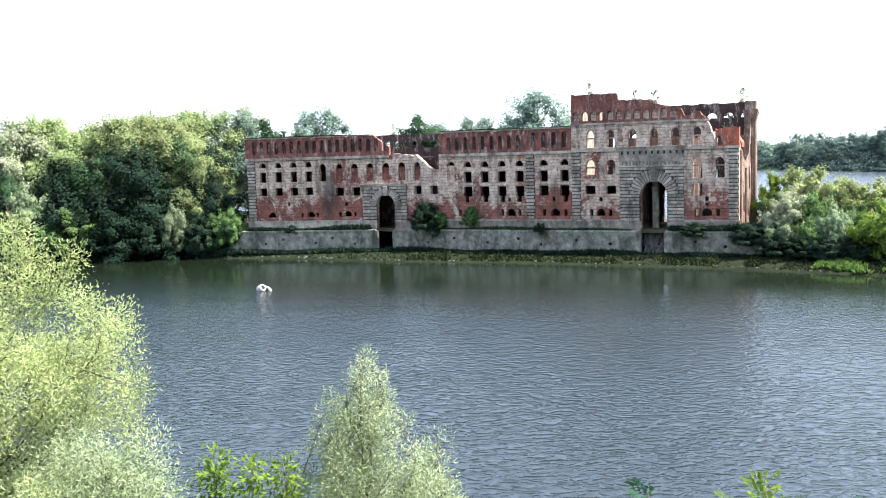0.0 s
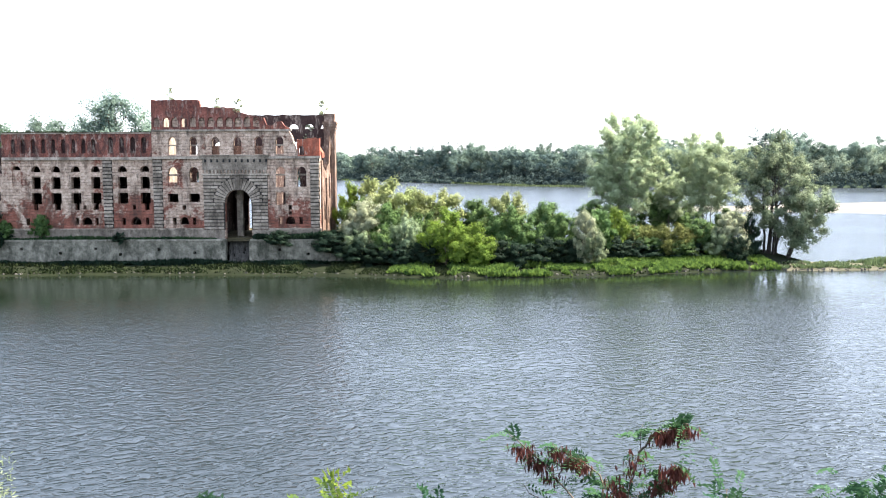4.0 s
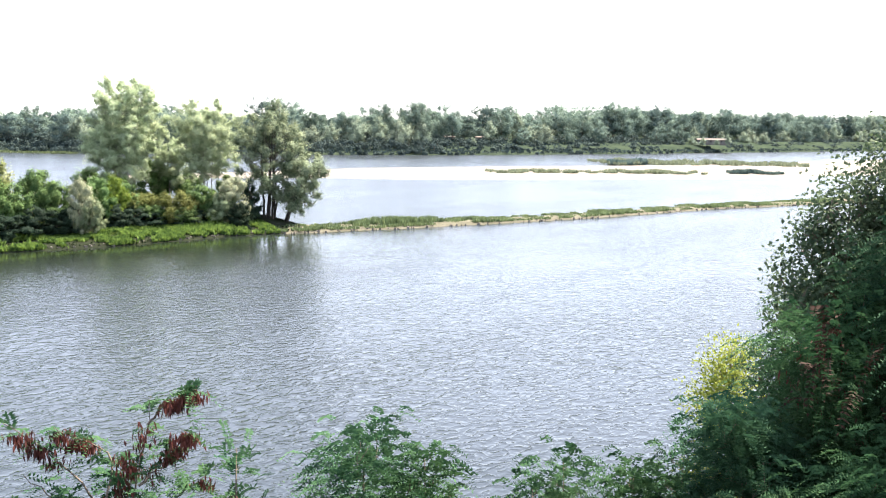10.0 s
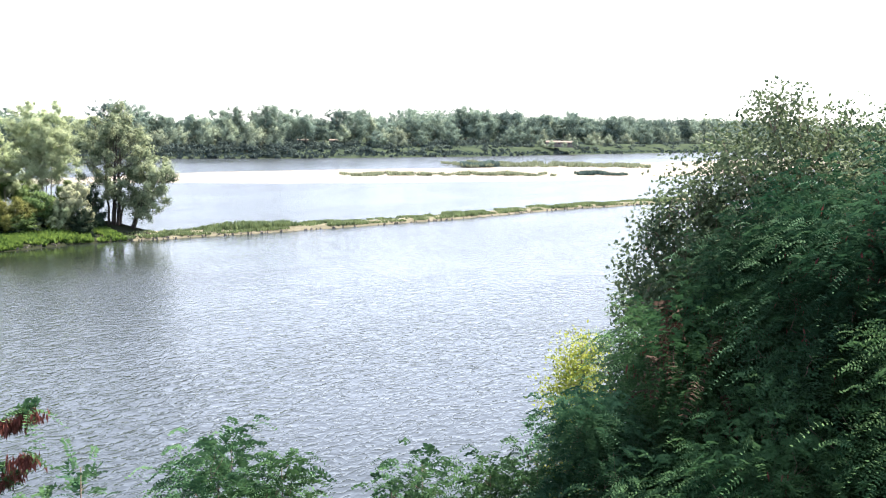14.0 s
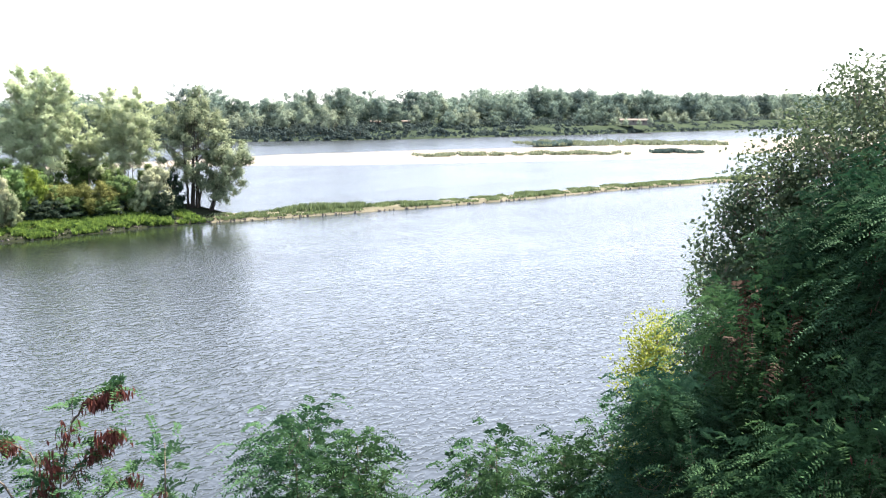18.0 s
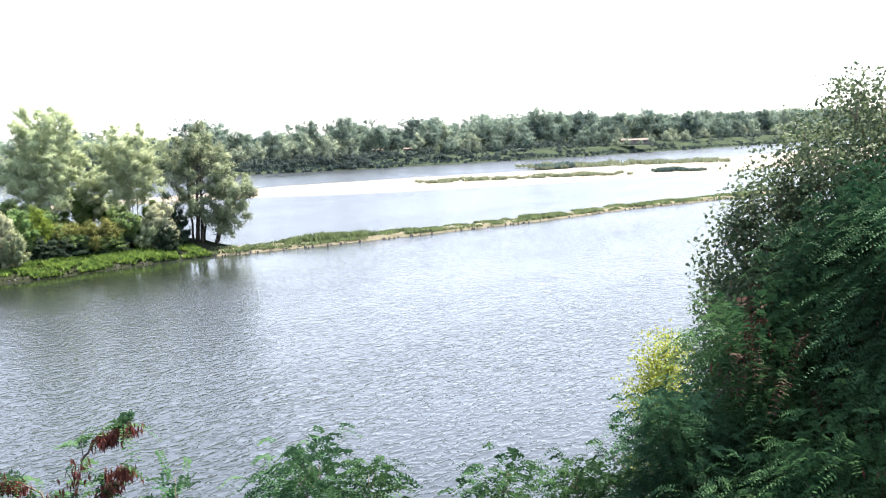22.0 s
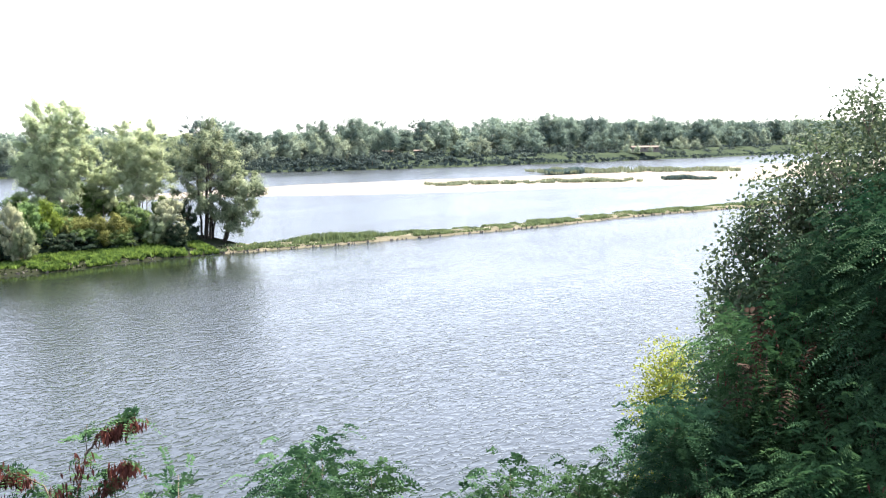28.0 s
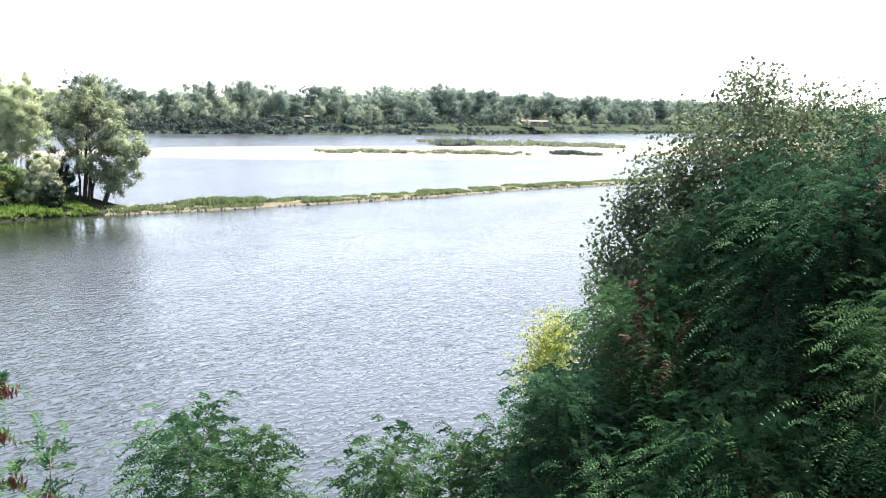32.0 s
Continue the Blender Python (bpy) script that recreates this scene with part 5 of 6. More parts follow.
tufts("sandbar_grass", [at_az(56.2, 312), at_az(60, 318), at_az(63, 326), at_az(68.5, 333)], 9000, 0, 14, 1.2, L_BAR, (0.3, 0.4), "low grey grass on the sandbar", "grass", 9, 0, 1, 0.4, 0.24, 1.4, gap=0.62)
tufts("sandbar_grass", [at_az(63.2, 402), at_az(66, 410), at_az(69, 418), at_az(74, 425)], 13000, 0, 34, 1.7, L_BAR, (0.3, 0.4), "tall grey-green grass on the sandbar", "grass", 10, 0, 1, 0.4, 0.34, gap=0.6)
tufts("sandbar_grass", [at_az(63.2, 404), at_az(64.4, 406), at_az(65.2, 408)], 3000, 0, 12, 2.2, L_FAR_DARK_HAZED, (0.3, 0.4), "dark sedge at the tip of the sandbar", "grass", 28, 0, 1, 0.3, 0.35, gap=0.35)
tufts("sandbar_grass", [at_az(69.8, 345), at_az(71, 347), at_az(72.8, 350)], 3500, 0, 8, 1.4, L_FAR_DARK_HAZED, (0.3, 0.4), "low dark grass on the sandbar", "grass", 12, 0, 1, 0.4, 0.25, gap=0.45)
tufts("far_bank_grass", FAR, 30000, 1, 34, 1.3, L_SCRUB_SHADE, (0.6, 7.0), "rough grass on the far bank", "grass", 13, 0.25, 0.95, 0.4, 0.8)
tufts("far_low_bar", [(222, 560), (224, 500), (236, 420), (262, 380)], 5000, -4, 3, 0.9, L_REED_GREY, (0.05, 0.05), "low reed bar before the far bank", "reeds", 14, 0, 0.9, 0.3, 0.35)


def stones(name, near, n, d0, d1, size, label, seed, s0=0.0, s1=1.0):
    rng = np.random.default_rng(seed)
    near = np.array(near, float)
    cum = np.r_[0, np.cumsum(np.linalg.norm(np.diff(near, axis=0), axis=1))]
    cells = []
    for k in range(n):
        s = rng.uniform(s0, s1) * cum[-1]
        p = np.array([np.interp(s, cum, near[:, c]) for c in (0, 1)])
        q = np.array([np.interp(s + 1, cum, near[:, c]) for c in (0, 1)])
        t_ = unit(q - p + 1e-6)
        p = p + np.array([-t_[1], t_[0]]) * rng.uniform(d0, d1)
        r = size * 1.5 * rng.uniform(0.4, 1.4)
        a = rng.uniform(0, 3)
        ring = [(p[0] + r * math.cos(a + j * 1.57) * rng.uniform(0.6, 1), p[1] + r * math.sin(a + j * 1.57) * rng.uniform(0.6, 1), -0.1) for j in range(4)]
        top = [(p[0] + (x - p[0]) * 0.6, p[1] + (y - p[1]) * 0.6, r * rng.uniform(0.3, 0.7) + 0.12) for x, y, _ in ring]
        cells.append(ring + top)
    return tagged(mesh_obj(name, *boxes(cells), M_ROCK), label, "stones", kind="stuff")


stones("shore_stones", SHORE, 420, 0.9, 2.2, 0.2, "pale riprap stones along the waterline", 3, 0.62, 1)
stones("shore_stones", SPIT, 700, 0.3, 1.6, 0.17, "pale stones along the spit", 4, 0, 0.8)
stones("bank_rubble", SHORE, 260, 0.8, 6, 0.34, "fallen masonry on the bank below the quay", 5, 0.42, 0.72)

def along_wall(s0, s1, off):
    return [tuple(bend_xy(s, off) + BEND) for s in ([s0, 0.0, s1] if s0 < 0 < s1 else [s0, s1])]


tufts("ledge_weeds", along_wall(-26.5, -6, -1.15), 3000, 0, 0.9, 0.9, L_DEEP_SHADE, (4.15, 4.0), "dark weeds on the quay's ledge", "weeds", 21, 0, 1, 0.4, 0.12)
tufts("ledge_weeds", along_wall(2, 36, -1.15), 2600, 0, 0.9, 0.6, L_OAK, (4.15, 4.0), "low weeds on the quay's ledge", "weeds", 22, 0, 1, 0.4, 0.1)
tufts("ledge_weeds", along_wall(41.5, 56, -1.3), 3400, 0, 1.1, 1.2, L_DEEP_SHADE, (4.0, 4.0), "dark weeds on the quay's ledge", "weeds", 23, 0, 1, 0.4, 0.13)
tufts("wall_top_grass", along_wall(-26.5, -5.5, -0.2), 2200, 0, 0.8, 0.28, L_DULL, (19.15, 19.1), "thin dry sod on the wall's top", "grass", 24, 0, 1, 0.5, 0.08)
tufts("wall_top_grass", along_wall(6, 27, -0.2), 2200, 0, 0.8, 0.28, L_DULL, (19.2, 19.1), "thin dry sod on the wall's top", "grass", 25, 0, 1, 0.5, 0.08)
tufts("foot_weeds", along_wall(-32, 60, -2.6), 9000, 0, 1.4, 0.8, L_DEEP_SHADE, (0.6, 0.8), "dark weeds at the foot of the quay", "weeds", 26, 0, 1, 0.4, 0.13)

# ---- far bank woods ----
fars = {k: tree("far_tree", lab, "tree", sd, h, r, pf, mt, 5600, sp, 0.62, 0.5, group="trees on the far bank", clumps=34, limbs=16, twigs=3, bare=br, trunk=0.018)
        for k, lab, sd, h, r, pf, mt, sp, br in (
            ("a", "grey-green broadleaf tree on the far bank", 61, 18, 7.5, DOME, L_FAR_HAZED, 1.5, 0.1), ("b", "dark broadleaf tree on the far bank", 62, 20, 8, DOME, L_FAR_DARK_HAZED, 1.5, 0.15),
            ("c", "slender pale tree on the far bank", 63, 17, 5, OVAL, L_FAR_PALE_HAZED, 1.3, 0.05), ("d", "pale willow on the far bank", 64, 12, 6, DOME, L_FAR_PALE_HAZED, 1.4, 0.02), ("e", "tall open-crowned tree on the far bank", 65, 19, 7.5, DOME, L_FAR_HAZED, 1.5, 0.25))}
rng = np.random.default_rng(77)
farp = np.array(FAR, float)
fcum = np.r_[0, np.cumsum(np.linalg.norm(np.diff(farp, axis=0), axis=1))]


def far_spot(s, d):
    p = np.array([np.interp(s, fcum, farp[:, k]) for k in (0, 1)])
    q = np.array([np.interp(s + 5, fcum, farp[:, k]) for k in (0, 1)])
    t_ = unit(q - p)
    return p + np.array([-t_[1], t_[0]]) * d


def far_z(p, d):
    return float(np.interp(d, [0, 4, 14, 36, 110, 320], [0, 1.5, 5, 8.2, 9.5, 12])) * far_rise(p) - 0.3


spots = []


def far_row(s, d, kinds, k0, k1):
    p = far_spot(s, d)
    spots.append((kinds[rng.integers(0, len(kinds))], math.degrees(math.atan2(p[0], p[1])), float(np.hypot(*p)), far_z(p, d), rng.uniform(0, 360), rng.uniform(k0, k1), rng.uniform(0.9, 1.1)))


s = fcum[2]
while s < fcum[-2]:
    x = far_spot(s, 20)[0]
    if x < 330:
        far_row(s, rng.uniform(14, 36), "bbabe" if x < 260 else "aabbecd", 0.72, 0.98)
        s += rng.uniform(6, 10)
    elif x < 430:
        far_row(s, rng.uniform(30, 44), "aebe", 0.85, 1.1)
        if rng.uniform() < 0.7:
            far_row(s + 4, rng.uniform(18, 26), "dcd", 0.6, 0.95)
        s += rng.uniform(8, 15)
    else:
        far_row(s, rng.uniform(46, 64), "abaebca", 0.8 if x < 560 else 0.98, 1.0 if x < 560 else 1.2)
        if rng.uniform() < 0.55:
            far_row(s + 3, rng.uniform(20, 32), "dcda", 0.45, 0.8)
        s += rng.uniform(7, 12)
spots += [("d", 68.2, 636, 4.6, 20, 0.34, 1.0), ("d", 69.0, 640, 4.8, 110, 0.26, 1.0), ("c", 69.6, 638, 4.8, 60, 0.36, 1.0), ("d", 67.6, 634, 4.6, 250, 0.42, 0.9), ("d", 53.2, 530, 4.4, 40, 0.3, 1.0), ("d", 55.0, 536, 4.4, 140, 0.28, 1.0)]
plant(fars, spots)
bq, tq, sq = [], [], []
for row, (dd, hh) in enumerate(((1.5, 1.6), (9, 3.0), (18, 4.0), (30, 4.6), (42, 5), (58, 13.5), (78, 16), (108, 17), (150, 18))):
    s = fcum[1]
    while s < fcum[-1] - 20:
        d = dd + rng.uniform(-12, 12) * (0.25 if hh < 10 else 1)
        p = far_spot(s, d)
        z = far_z(p, d)
        h = hh * rng.uniform(0.6, 1.1) * (0.92 + 0.16 * math.sin(s * 0.021) * math.sin(s * 0.0083 + 1)) * ((1.3 if p[0] > 560 else 0.85 if p[0] > 400 else 0.92) if hh > 10 else rng.uniform(0.6, 1.2))
        wild = hh < 10 and p[0] < 400
        if wild:
            h *= 1.7
        elif hh < 10 and noise.noise(Vector((s * 0.03, dd * 0.2, 4))) < -0.12:
            s += 6
            continue
        r = h * (rng.uniform(0.7, 1.2) if hh < 10 else rng.uniform(0.34, 0.48))
        n = 150 if hh < 10 else 430
        puff = unit(rng.normal(size=(9, 3)) + np.array([0, 0, 0.3])) * np.array([r * 0.6, r * 0.6, h * 0.3]) + np.array([p[0], p[1], z + h * (0.58 if hh > 10 else 0.4)])
        k = rng.integers(0, 9, n)
        way = unit(rng.normal(size=(n, 3)) + np.array([0, 0, 0.3]))
        c = puff[k] + way * (r * 0.55 * rng.uniform(0.5, 1.05, n))[:, None]
        face = way + np.array([0, 0, 0.3]) + rng.normal(size=(n, 3)) * 0.2
        (bq if hh > 10 else sq).append(blades(rng, c, np.cross(face, rng.normal(size=(n, 3))), 1.35 if hh > 10 else 0.95, 1.1 if hh > 10 else 0.75, 0.2, face))
        tq.append((np.array([[p[0], p[1], z - 0.5], [p[0], p[1], z + h * 0.6]]), np.array([0.3, 0.12])))
        s += rng.uniform(5, 8.5) if hh > 10 else rng.uniform(2.6, 5.5)
far_wood = thing("far_wood", "continuous belt of grey-green woods on the far bank", "woods", kind="stuff")
under(quads_obj("crowns", np.concatenate(bq), L_FAR_HAZED), far_wood, kind="stuff")
under(quads_obj("shrubs", np.concatenate(sq), L_SCRUB_SHADE), far_wood, "shade-dark scrub down to the waterline", "stuff")
under(mesh_obj("trunks", *tubes(tq, 4), M_BARK), far_wood, kind="stuff")


# ---- the near plants on the embankment ----
def near_at(az, dist, drop=0.0):
    x, y = at_az(az, dist)
    return x, y, near_z(x, y) - drop


def sky_spot(az, el, dist):
    """A place by its direction and distance from the lookout."""
    x, y = at_az(az, dist)
    return np.array([x, y, 16 + dist * math.tan(radians(el))])


def compound(rng, at, way, length=0.28, pairs=8, leaflet=0.055, lw=0.021, droop=0.55):
    """Pinnate leaves: a stalk with pairs of oval leaflets and one at its end."""
    n = len(at)
    way = unit(way)
    side = unit(np.cross(way, np.array([0, 0, 1.0]) + rng.normal(size=(n, 3)) * 0.35))
    out = []
    top = np.cross(side, way)
    top *= np.sign(top[:, 2:3]) + 1e-6
    L = length * rng.uniform(0.65, 1.2, n)
    for k in range(2 * pairs + 1):
        u = (k // 2 + 1) / (pairs + 0.5)
        sg = 0 if k == 2 * pairs else (1 if k % 2 else -1)
        pos = at + way * (L * u)[:, None] + np.array([0, 0, -1.0]) * (L * droop * u * u)[:, None]
        d = (way * (0.35 if sg else 1) + side * sg + rng.normal(size=(n, 3)) * 0.09 + np.array([0, 0, -0.25 * droop]))
        out.append(blades(rng, pos, d, leaflet, lw * 1.15, 0.1, top + rng.normal(size=(n, 3)) * 0.14))
    return np.concatenate(out)


def robinia(name, label, seed, az, dist, top, radius, n, leaf=L_ROBINIA, profile=DOME, spread=0.16, pods=0, drop=0.0, parts=True, twigs=6, limbs=22, depth=None, length=0.28, bare=0.25, droop=0.5, dead=(), leaflet=0.055, lw=0.021):
    rng = np.random.default_rng(seed)
    x, y, z = near_at(az, dist)
    base = min(z, top - 1.0) if depth is None else top - depth
    base = min(base, z)
    h = top - base
    e = thing(name, label, "tree", "robinias on the embankment", at=(x, y, base))
    lines, tips = skeleton_of(rng, h, radius, profile, limbs=limbs, twigs=twigs, bare=bare, trunk=0.011, lean=0.02)
    under(mesh_obj("trunk", *tubes(lines, 5), M_BARK, True), e, "thin dark trunk and branches")
    keep = tips[tips[:, 2] > h * bare * 0.6]
    c = keep[rng.permutation(len(keep))[:max(6, int(len(keep) * 0.55))]]
    c = c[rng.integers(0, len(c), n)]
    off = rng.normal(size=(n, 3)) * spread
    w = unit(off) * np.array([1, 1, 0.6]) + rng.normal(size=(n, 3)) * 0.3 + unit((c - keep.mean(0)) * np.array([1, 1, 0.4])) * 0.9 + np.array([0, 0, 0.22])
    under(quads_obj("crown", compound(rng, c + off, w, length, leaflet=leaflet, lw=lw, droop=droop), leaf), e, "feathery leaves of small oval leaflets")
    if dead:
        # a few dead boughs on the river side, their fronds dried to rust
        hub = np.array([sky_spot(*d) for d in dead]) - np.array([x, y, base])
        k = rng.integers(0, len(hub), 4 * len(hub))
        dc = hub[k] + rng.normal(size=(len(k), 3)) * np.array([0.10, 0.10, 0.15])
        under(quads_obj("dead_fronds", compound(rng, dc, rng.normal(size=(len(k), 3)) + np.array([0, 0, -0.5]), length, droop=0.9), L_RUST), e, "dead rust-brown fronds", "stuff")
    if pods:
        cl = keep[np.argsort(-keep[:, 2] + rng.normal(size=len(keep)) * 0.5)][:max(3, len(keep) // 5)]
        pc = cl[rng.integers(0, len(cl), pods)]
        po = pc + rng.normal(size=(pods, 3)) * np.array([0.13, 0.13, 0.05])
        pw = rng.normal(size=(pods, 3)) * 0.22 + np.array([0, 0, -1])
        under(quads_obj("dry_pod_fringe", blades(rng, po, pw, 0.11, 0.022, 0.3), L_POD), e, "hanging red-brown dry seed pods", "stuff")
    return e


def willow(name, label, seed, az, dist, top, radius, n, leaf, profile, spread, depth, limbs=30, hang=0.2, ll=0.085, lw=0.019, twigs=7, bare=0.15, stems=1, sprays=260, rise=(0.25, 0.9)):
    rng = np.random.default_rng(seed)
    x, y, z = near_at(az, dist)
    base = min(top - depth, z)
    h = top - base
    e = thing(name, label, "tree", at=(x, y, base))
    lines, tips = skeleton_of(rng, h, radius, profile, limbs=limbs, twigs=twigs, bare=bare, trunk=0.012, lean=0.02, stems=stems, rise=rise)
    under(mesh_obj("trunk", *tubes(lines, 5), M_BARK, True), e, "slim trunk and branches")
    heads = spaced(rng, tips, sprays)
    c = heads[rng.integers(0, len(heads), n)]
    off = np.clip(rng.normal(size=(n, 3)), -1.7, 1.7) * spread
    w = unit(off) * 0.7 + rng.normal(size=(n, 3)) * 0.6 + np.array([0, 0, 0.35 - hang])
    face = unit(off) + 0.8 * unit(c - tips.mean(0)) + np.array([0, 0, 0.3]) + rng.normal(size=(n, 3)) * 0.6
    under(quads_obj("crown", blades(rng, c + off, w, ll, lw, 0.2, face), leaf), e, "airy crown of small leaves")
    return e


willow("silver_willow", "pale yellow-green willow bright in the sun", 101, -26.5, 16, 14.95, 2.55, 130000, L_WILLOW, DOME, 0.16, 7.0, limbs=60, ll=0.072, lw=0.02, sprays=340)
willow("silver_willow", "low pale willow below the larger one", 102, -21.5, 14.5, 12.2, 1.5, 32000, L_SILVER_NEAR, DOME, 0.2, 3.5, limbs=26)
willow("young_willow", "slender silvery young willow tapering to its top", 103, -5.5, 14, 13.0, 2.5, 62000, L_SILVER_NEAR, NEEDLE, 0.085, 4.0, ll=0.066, lw=0.015, limbs=54, twigs=7, bare=0.1, sprays=420, rise=(0.9, 1.8))
willow("young_willow", "slender silvery young willow tapering to its top", 104, -1.6, 14.3, 11.6, 0.9, 9000, L_SILVER_NEAR, CONE, 0.15, 2.6, limbs=20)
for k, (az, dd, top) in enumerate(((-14.8, 12, 12.3), (-12.5, 12, 12.15), (-10.9, 12.2, 12.1), (17.8, 11, 12.15))):
    willow("leafy_shoot", "fresh bright green leafy shoot", 110 + k, az, dd, top, 0.4, 900, L_SHOOT, CONE, 0.1, 2.2, limbs=12, twigs=3, ll=0.10, lw=0.042, rise=(1.0, 2.0))


def pod_robinia():
    """Open, forked young robinia: bare lower stems, feathery sprays at the tips, rows of hanging pods under the boughs."""
    rng = np.random.default_rng(121)
    D = 9.2
    root = np.array([*near_at(34.8, D)])
    root[2] = min(root[2], 11.0)
    e = thing("robinia", "small open robinia with rows of red-brown hanging seed pods", "tree", "robinias on the embankment", at=tuple(root))
    ways = (((34.9, -25), (35.2, -21), (35.9, -18), (36.2, -15.6)), ((34.9, -25), (34.4, -21.5), (34.2, -18.8)), ((36.0, -17.2), (37.2, -16.0), (38.8, -15.4)), ((34.6, -23.0), (32.4, -20.2), (30.2, -17.8), (28.3, -16.4)),
            ((33.6, -21.5), (34.0, -18.6), (32.4, -17.8), (30.9, -16.9)), ((35.4, -20.5), (37.0, -19.0), (38.3, -17.6)), ((34.2, -23.5), (31.5, -21.4), (29.2, -19.2)), ((35.2, -23), (37.6, -21.2), (39.3, -20.2)), ((35, -24), (38, -22.6), (41, -21.4)), ((34.5, -24), (32.2, -22.8), (30.2, -21.6)))
    pods = (0, 0.25, 1, 0.75, 1, 1, 0.2, 0.1, 0.25, 0.3)
    lines, leafat, leafway, podat = [], [], [], []
    for w, pd in zip(ways, pods):
        pts = np.array([sky_spot(a, l, D + rng.normal() * 0.12) for a, l in w]) - root
        u = np.linspace(0, 1, 12)
        q = np.stack([np.interp(u, np.linspace(0, 1, len(pts)), pts[:, k]) for k in range(3)], 1)
        q[1:-1] += rng.normal(size=(10, 3)) * 0.012
        lines.append((q, np.linspace(0.013, 0.003, 12)))
        m = 17
        t_ = rng.uniform(0.45, 1.0, m)
        leafat.append(np.stack([np.interp(t_, u, q[:, k]) for k in range(3)], 1))
        leafway.append(unit(rng.normal(size=(m, 3)) * np.array([1, 1, 0.4]) + unit(q[-1] - q[-4]) * 0.5 + np.array([0, 0, 0.25])))
        for c in range(int(10 * pd)):
            t0 = rng.uniform(0.55, 0.98)
            hub = np.array([np.interp(t0, u, q[:, k]) for k in range(3)])
            podat.append(hub + rng.normal(size=(26, 3)) * np.array([0.055, 0.055, 0.02]) + np.array([0, 0, -0.02]))
    heart = sky_spot(34.9, -19.2, D) - root
    for c in range(9):
        podat.append(heart + rng.normal(size=3) * np.array([0.16, 0.16, 0.2]) + rng.normal(size=(24, 3)) * 0.05)
    m = 130
    leafat.append(heart + rng.normal(size=(m, 3)) * np.array([0.42, 0.42, 0.16]) + np.array([0, 0, -0.32]))
    leafway.append(unit(rng.normal(size=(m, 3)) + np.array([0, 0, 0.2])))
    under(mesh_obj("trunk", *tubes(lines, 5), M_BARK, True), e, "thin forked dark stems")
    under(quads_obj("crown", compound(rng, np.concatenate(leafat), np.concatenate(leafway), 0.24), L_ROBINIA), e, "sparse feathery leaves")
    pa = np.concatenate(podat)
    under(quads_obj("dry_pod_fringe", blades(rng, pa, rng.normal(size=(len(pa), 3)) * 0.2 + np.array([0, 0, -1]), 0.10, 0.024, 0.3), L_POD), e, "hanging red-brown dry seed pods", "stuff")


pod_robinia()
robinia("robinia", "young robinia tip with fine leaves", 122, 41.2, 9, 12.85, 0.4, 198, L_ROBINIA, CONE, 0.1, depth=2, limbs=7, twigs=2)
robinia("robinia", "light green young robinia", 123, 18.4, 9.2, 12.5, 0.55, 418, L_ROBINIA_YOUNG, DOME, 0.1, depth=2, limbs=9, twigs=3)
robinia("robinia", "young robinia tip with fine leaves", 124, 24.4, 9.2, 12.4, 0.5, 308, L_ROBINIA, DOME, 0.1, 60, depth=2, limbs=8, twigs=3)
robinia("robinia", "young robinia tip with fine leaves", 125, 11.3, 9, 12.7, 0.25, 88, L_ROBINIA, CONE, 0.08, depth=2, limbs=5, twigs=2)
for seed, az, dd, top, rad, n in ((126, 49.4, 10, 12.62, 0.95, 2300), (150, 52.4, 10.1, 12.4, 0.5, 800), (127, 59.4, 10.2, 12.0, 0.3, 330), (128, 61.0, 10.3, 12.32, 0.42, 700), (129, 65.3, 10.4, 12.2, 0.4, 800), (152, 67.9, 10.4, 12.45, 0.4, 800)):
    robinia("robinia", "low green robinia crown with arching fronds", seed, az, dd, top, rad, n, L_ROBINIA, DOME, 0.13, depth=2.8, limbs=22, length=0.34, droop=0.8)
robinia("robinia", "large dark robinia in shade with dry brown pods", 130, 77.4, 11.0, 14.05, 1.4, 10800, L_ROBINIA, DOME, 0.2, 520, depth=6, limbs=34, dead=((75.4, -10.6, 9.8), (76.0, -12.4, 9.7), (77.2, -14.2, 9.6), (74.9, -12.8, 9.8), (78.2, -11.2, 9.7), (76.6, -9.6, 9.8)), leaflet=0.043, lw=0.0175, droop=0.75)
# crowns in shade: most take the darkened leaf colour
robinia("robinia", "large dark robinia in shade", 131, 89.0, 10.8, 15.95, 1.65, 14850, L_ROBINIA_SHADED, DOME, 0.22, 420, depth=7, limbs=48, dead=((87.0, -2.0, 9.6), (88.5, -3.0, 9.6), (85.4, -4.2, 9.8)), leaflet=0.043, lw=0.0175, droop=0.75)
robinia("robinia", "large dark robinia in shade", 134, 85.6, 10.6, 15.1, 1.3, 11475, L_ROBINIA_SHADED, DOME, 0.2, 260, depth=6, limbs=40, leaflet=0.043, lw=0.0175, droop=0.75)
robinia("robinia", "large dark robinia in shade", 136, 82.8, 11.5, 15.25, 1.25, 10800, L_ROBINIA_SHADED, DOME, 0.2, depth=6, limbs=40, leaflet=0.043, lw=0.0175, droop=0.75)
robinia("robinia", "large dark robinia in shade", 137, 79.4, 11.8, 14.5, 1.0, 7425, L_ROBINIA_SHADED, DOME, 0.18, depth=5, limbs=34, leaflet=0.043, lw=0.0175, droop=0.75)
robinia("robinia", "leafy robinia crown in shade", 135, 71.2, 10.0, 13.1, 0.72, 4200, L_ROBINIA_SHADED, DOME, 0.14, depth=3.4, limbs=30, leaflet=0.043, lw=0.0175, droop=0.75)
robinia("robinia", "large green robinia with long fronds", 132, 81.0, 9.4, 13.3, 1.5, 9504, L_ROBINIA, DOME, 0.2, 60, depth=4.5, limbs=32, leaflet=0.043, lw=0.0175, droop=0.75)
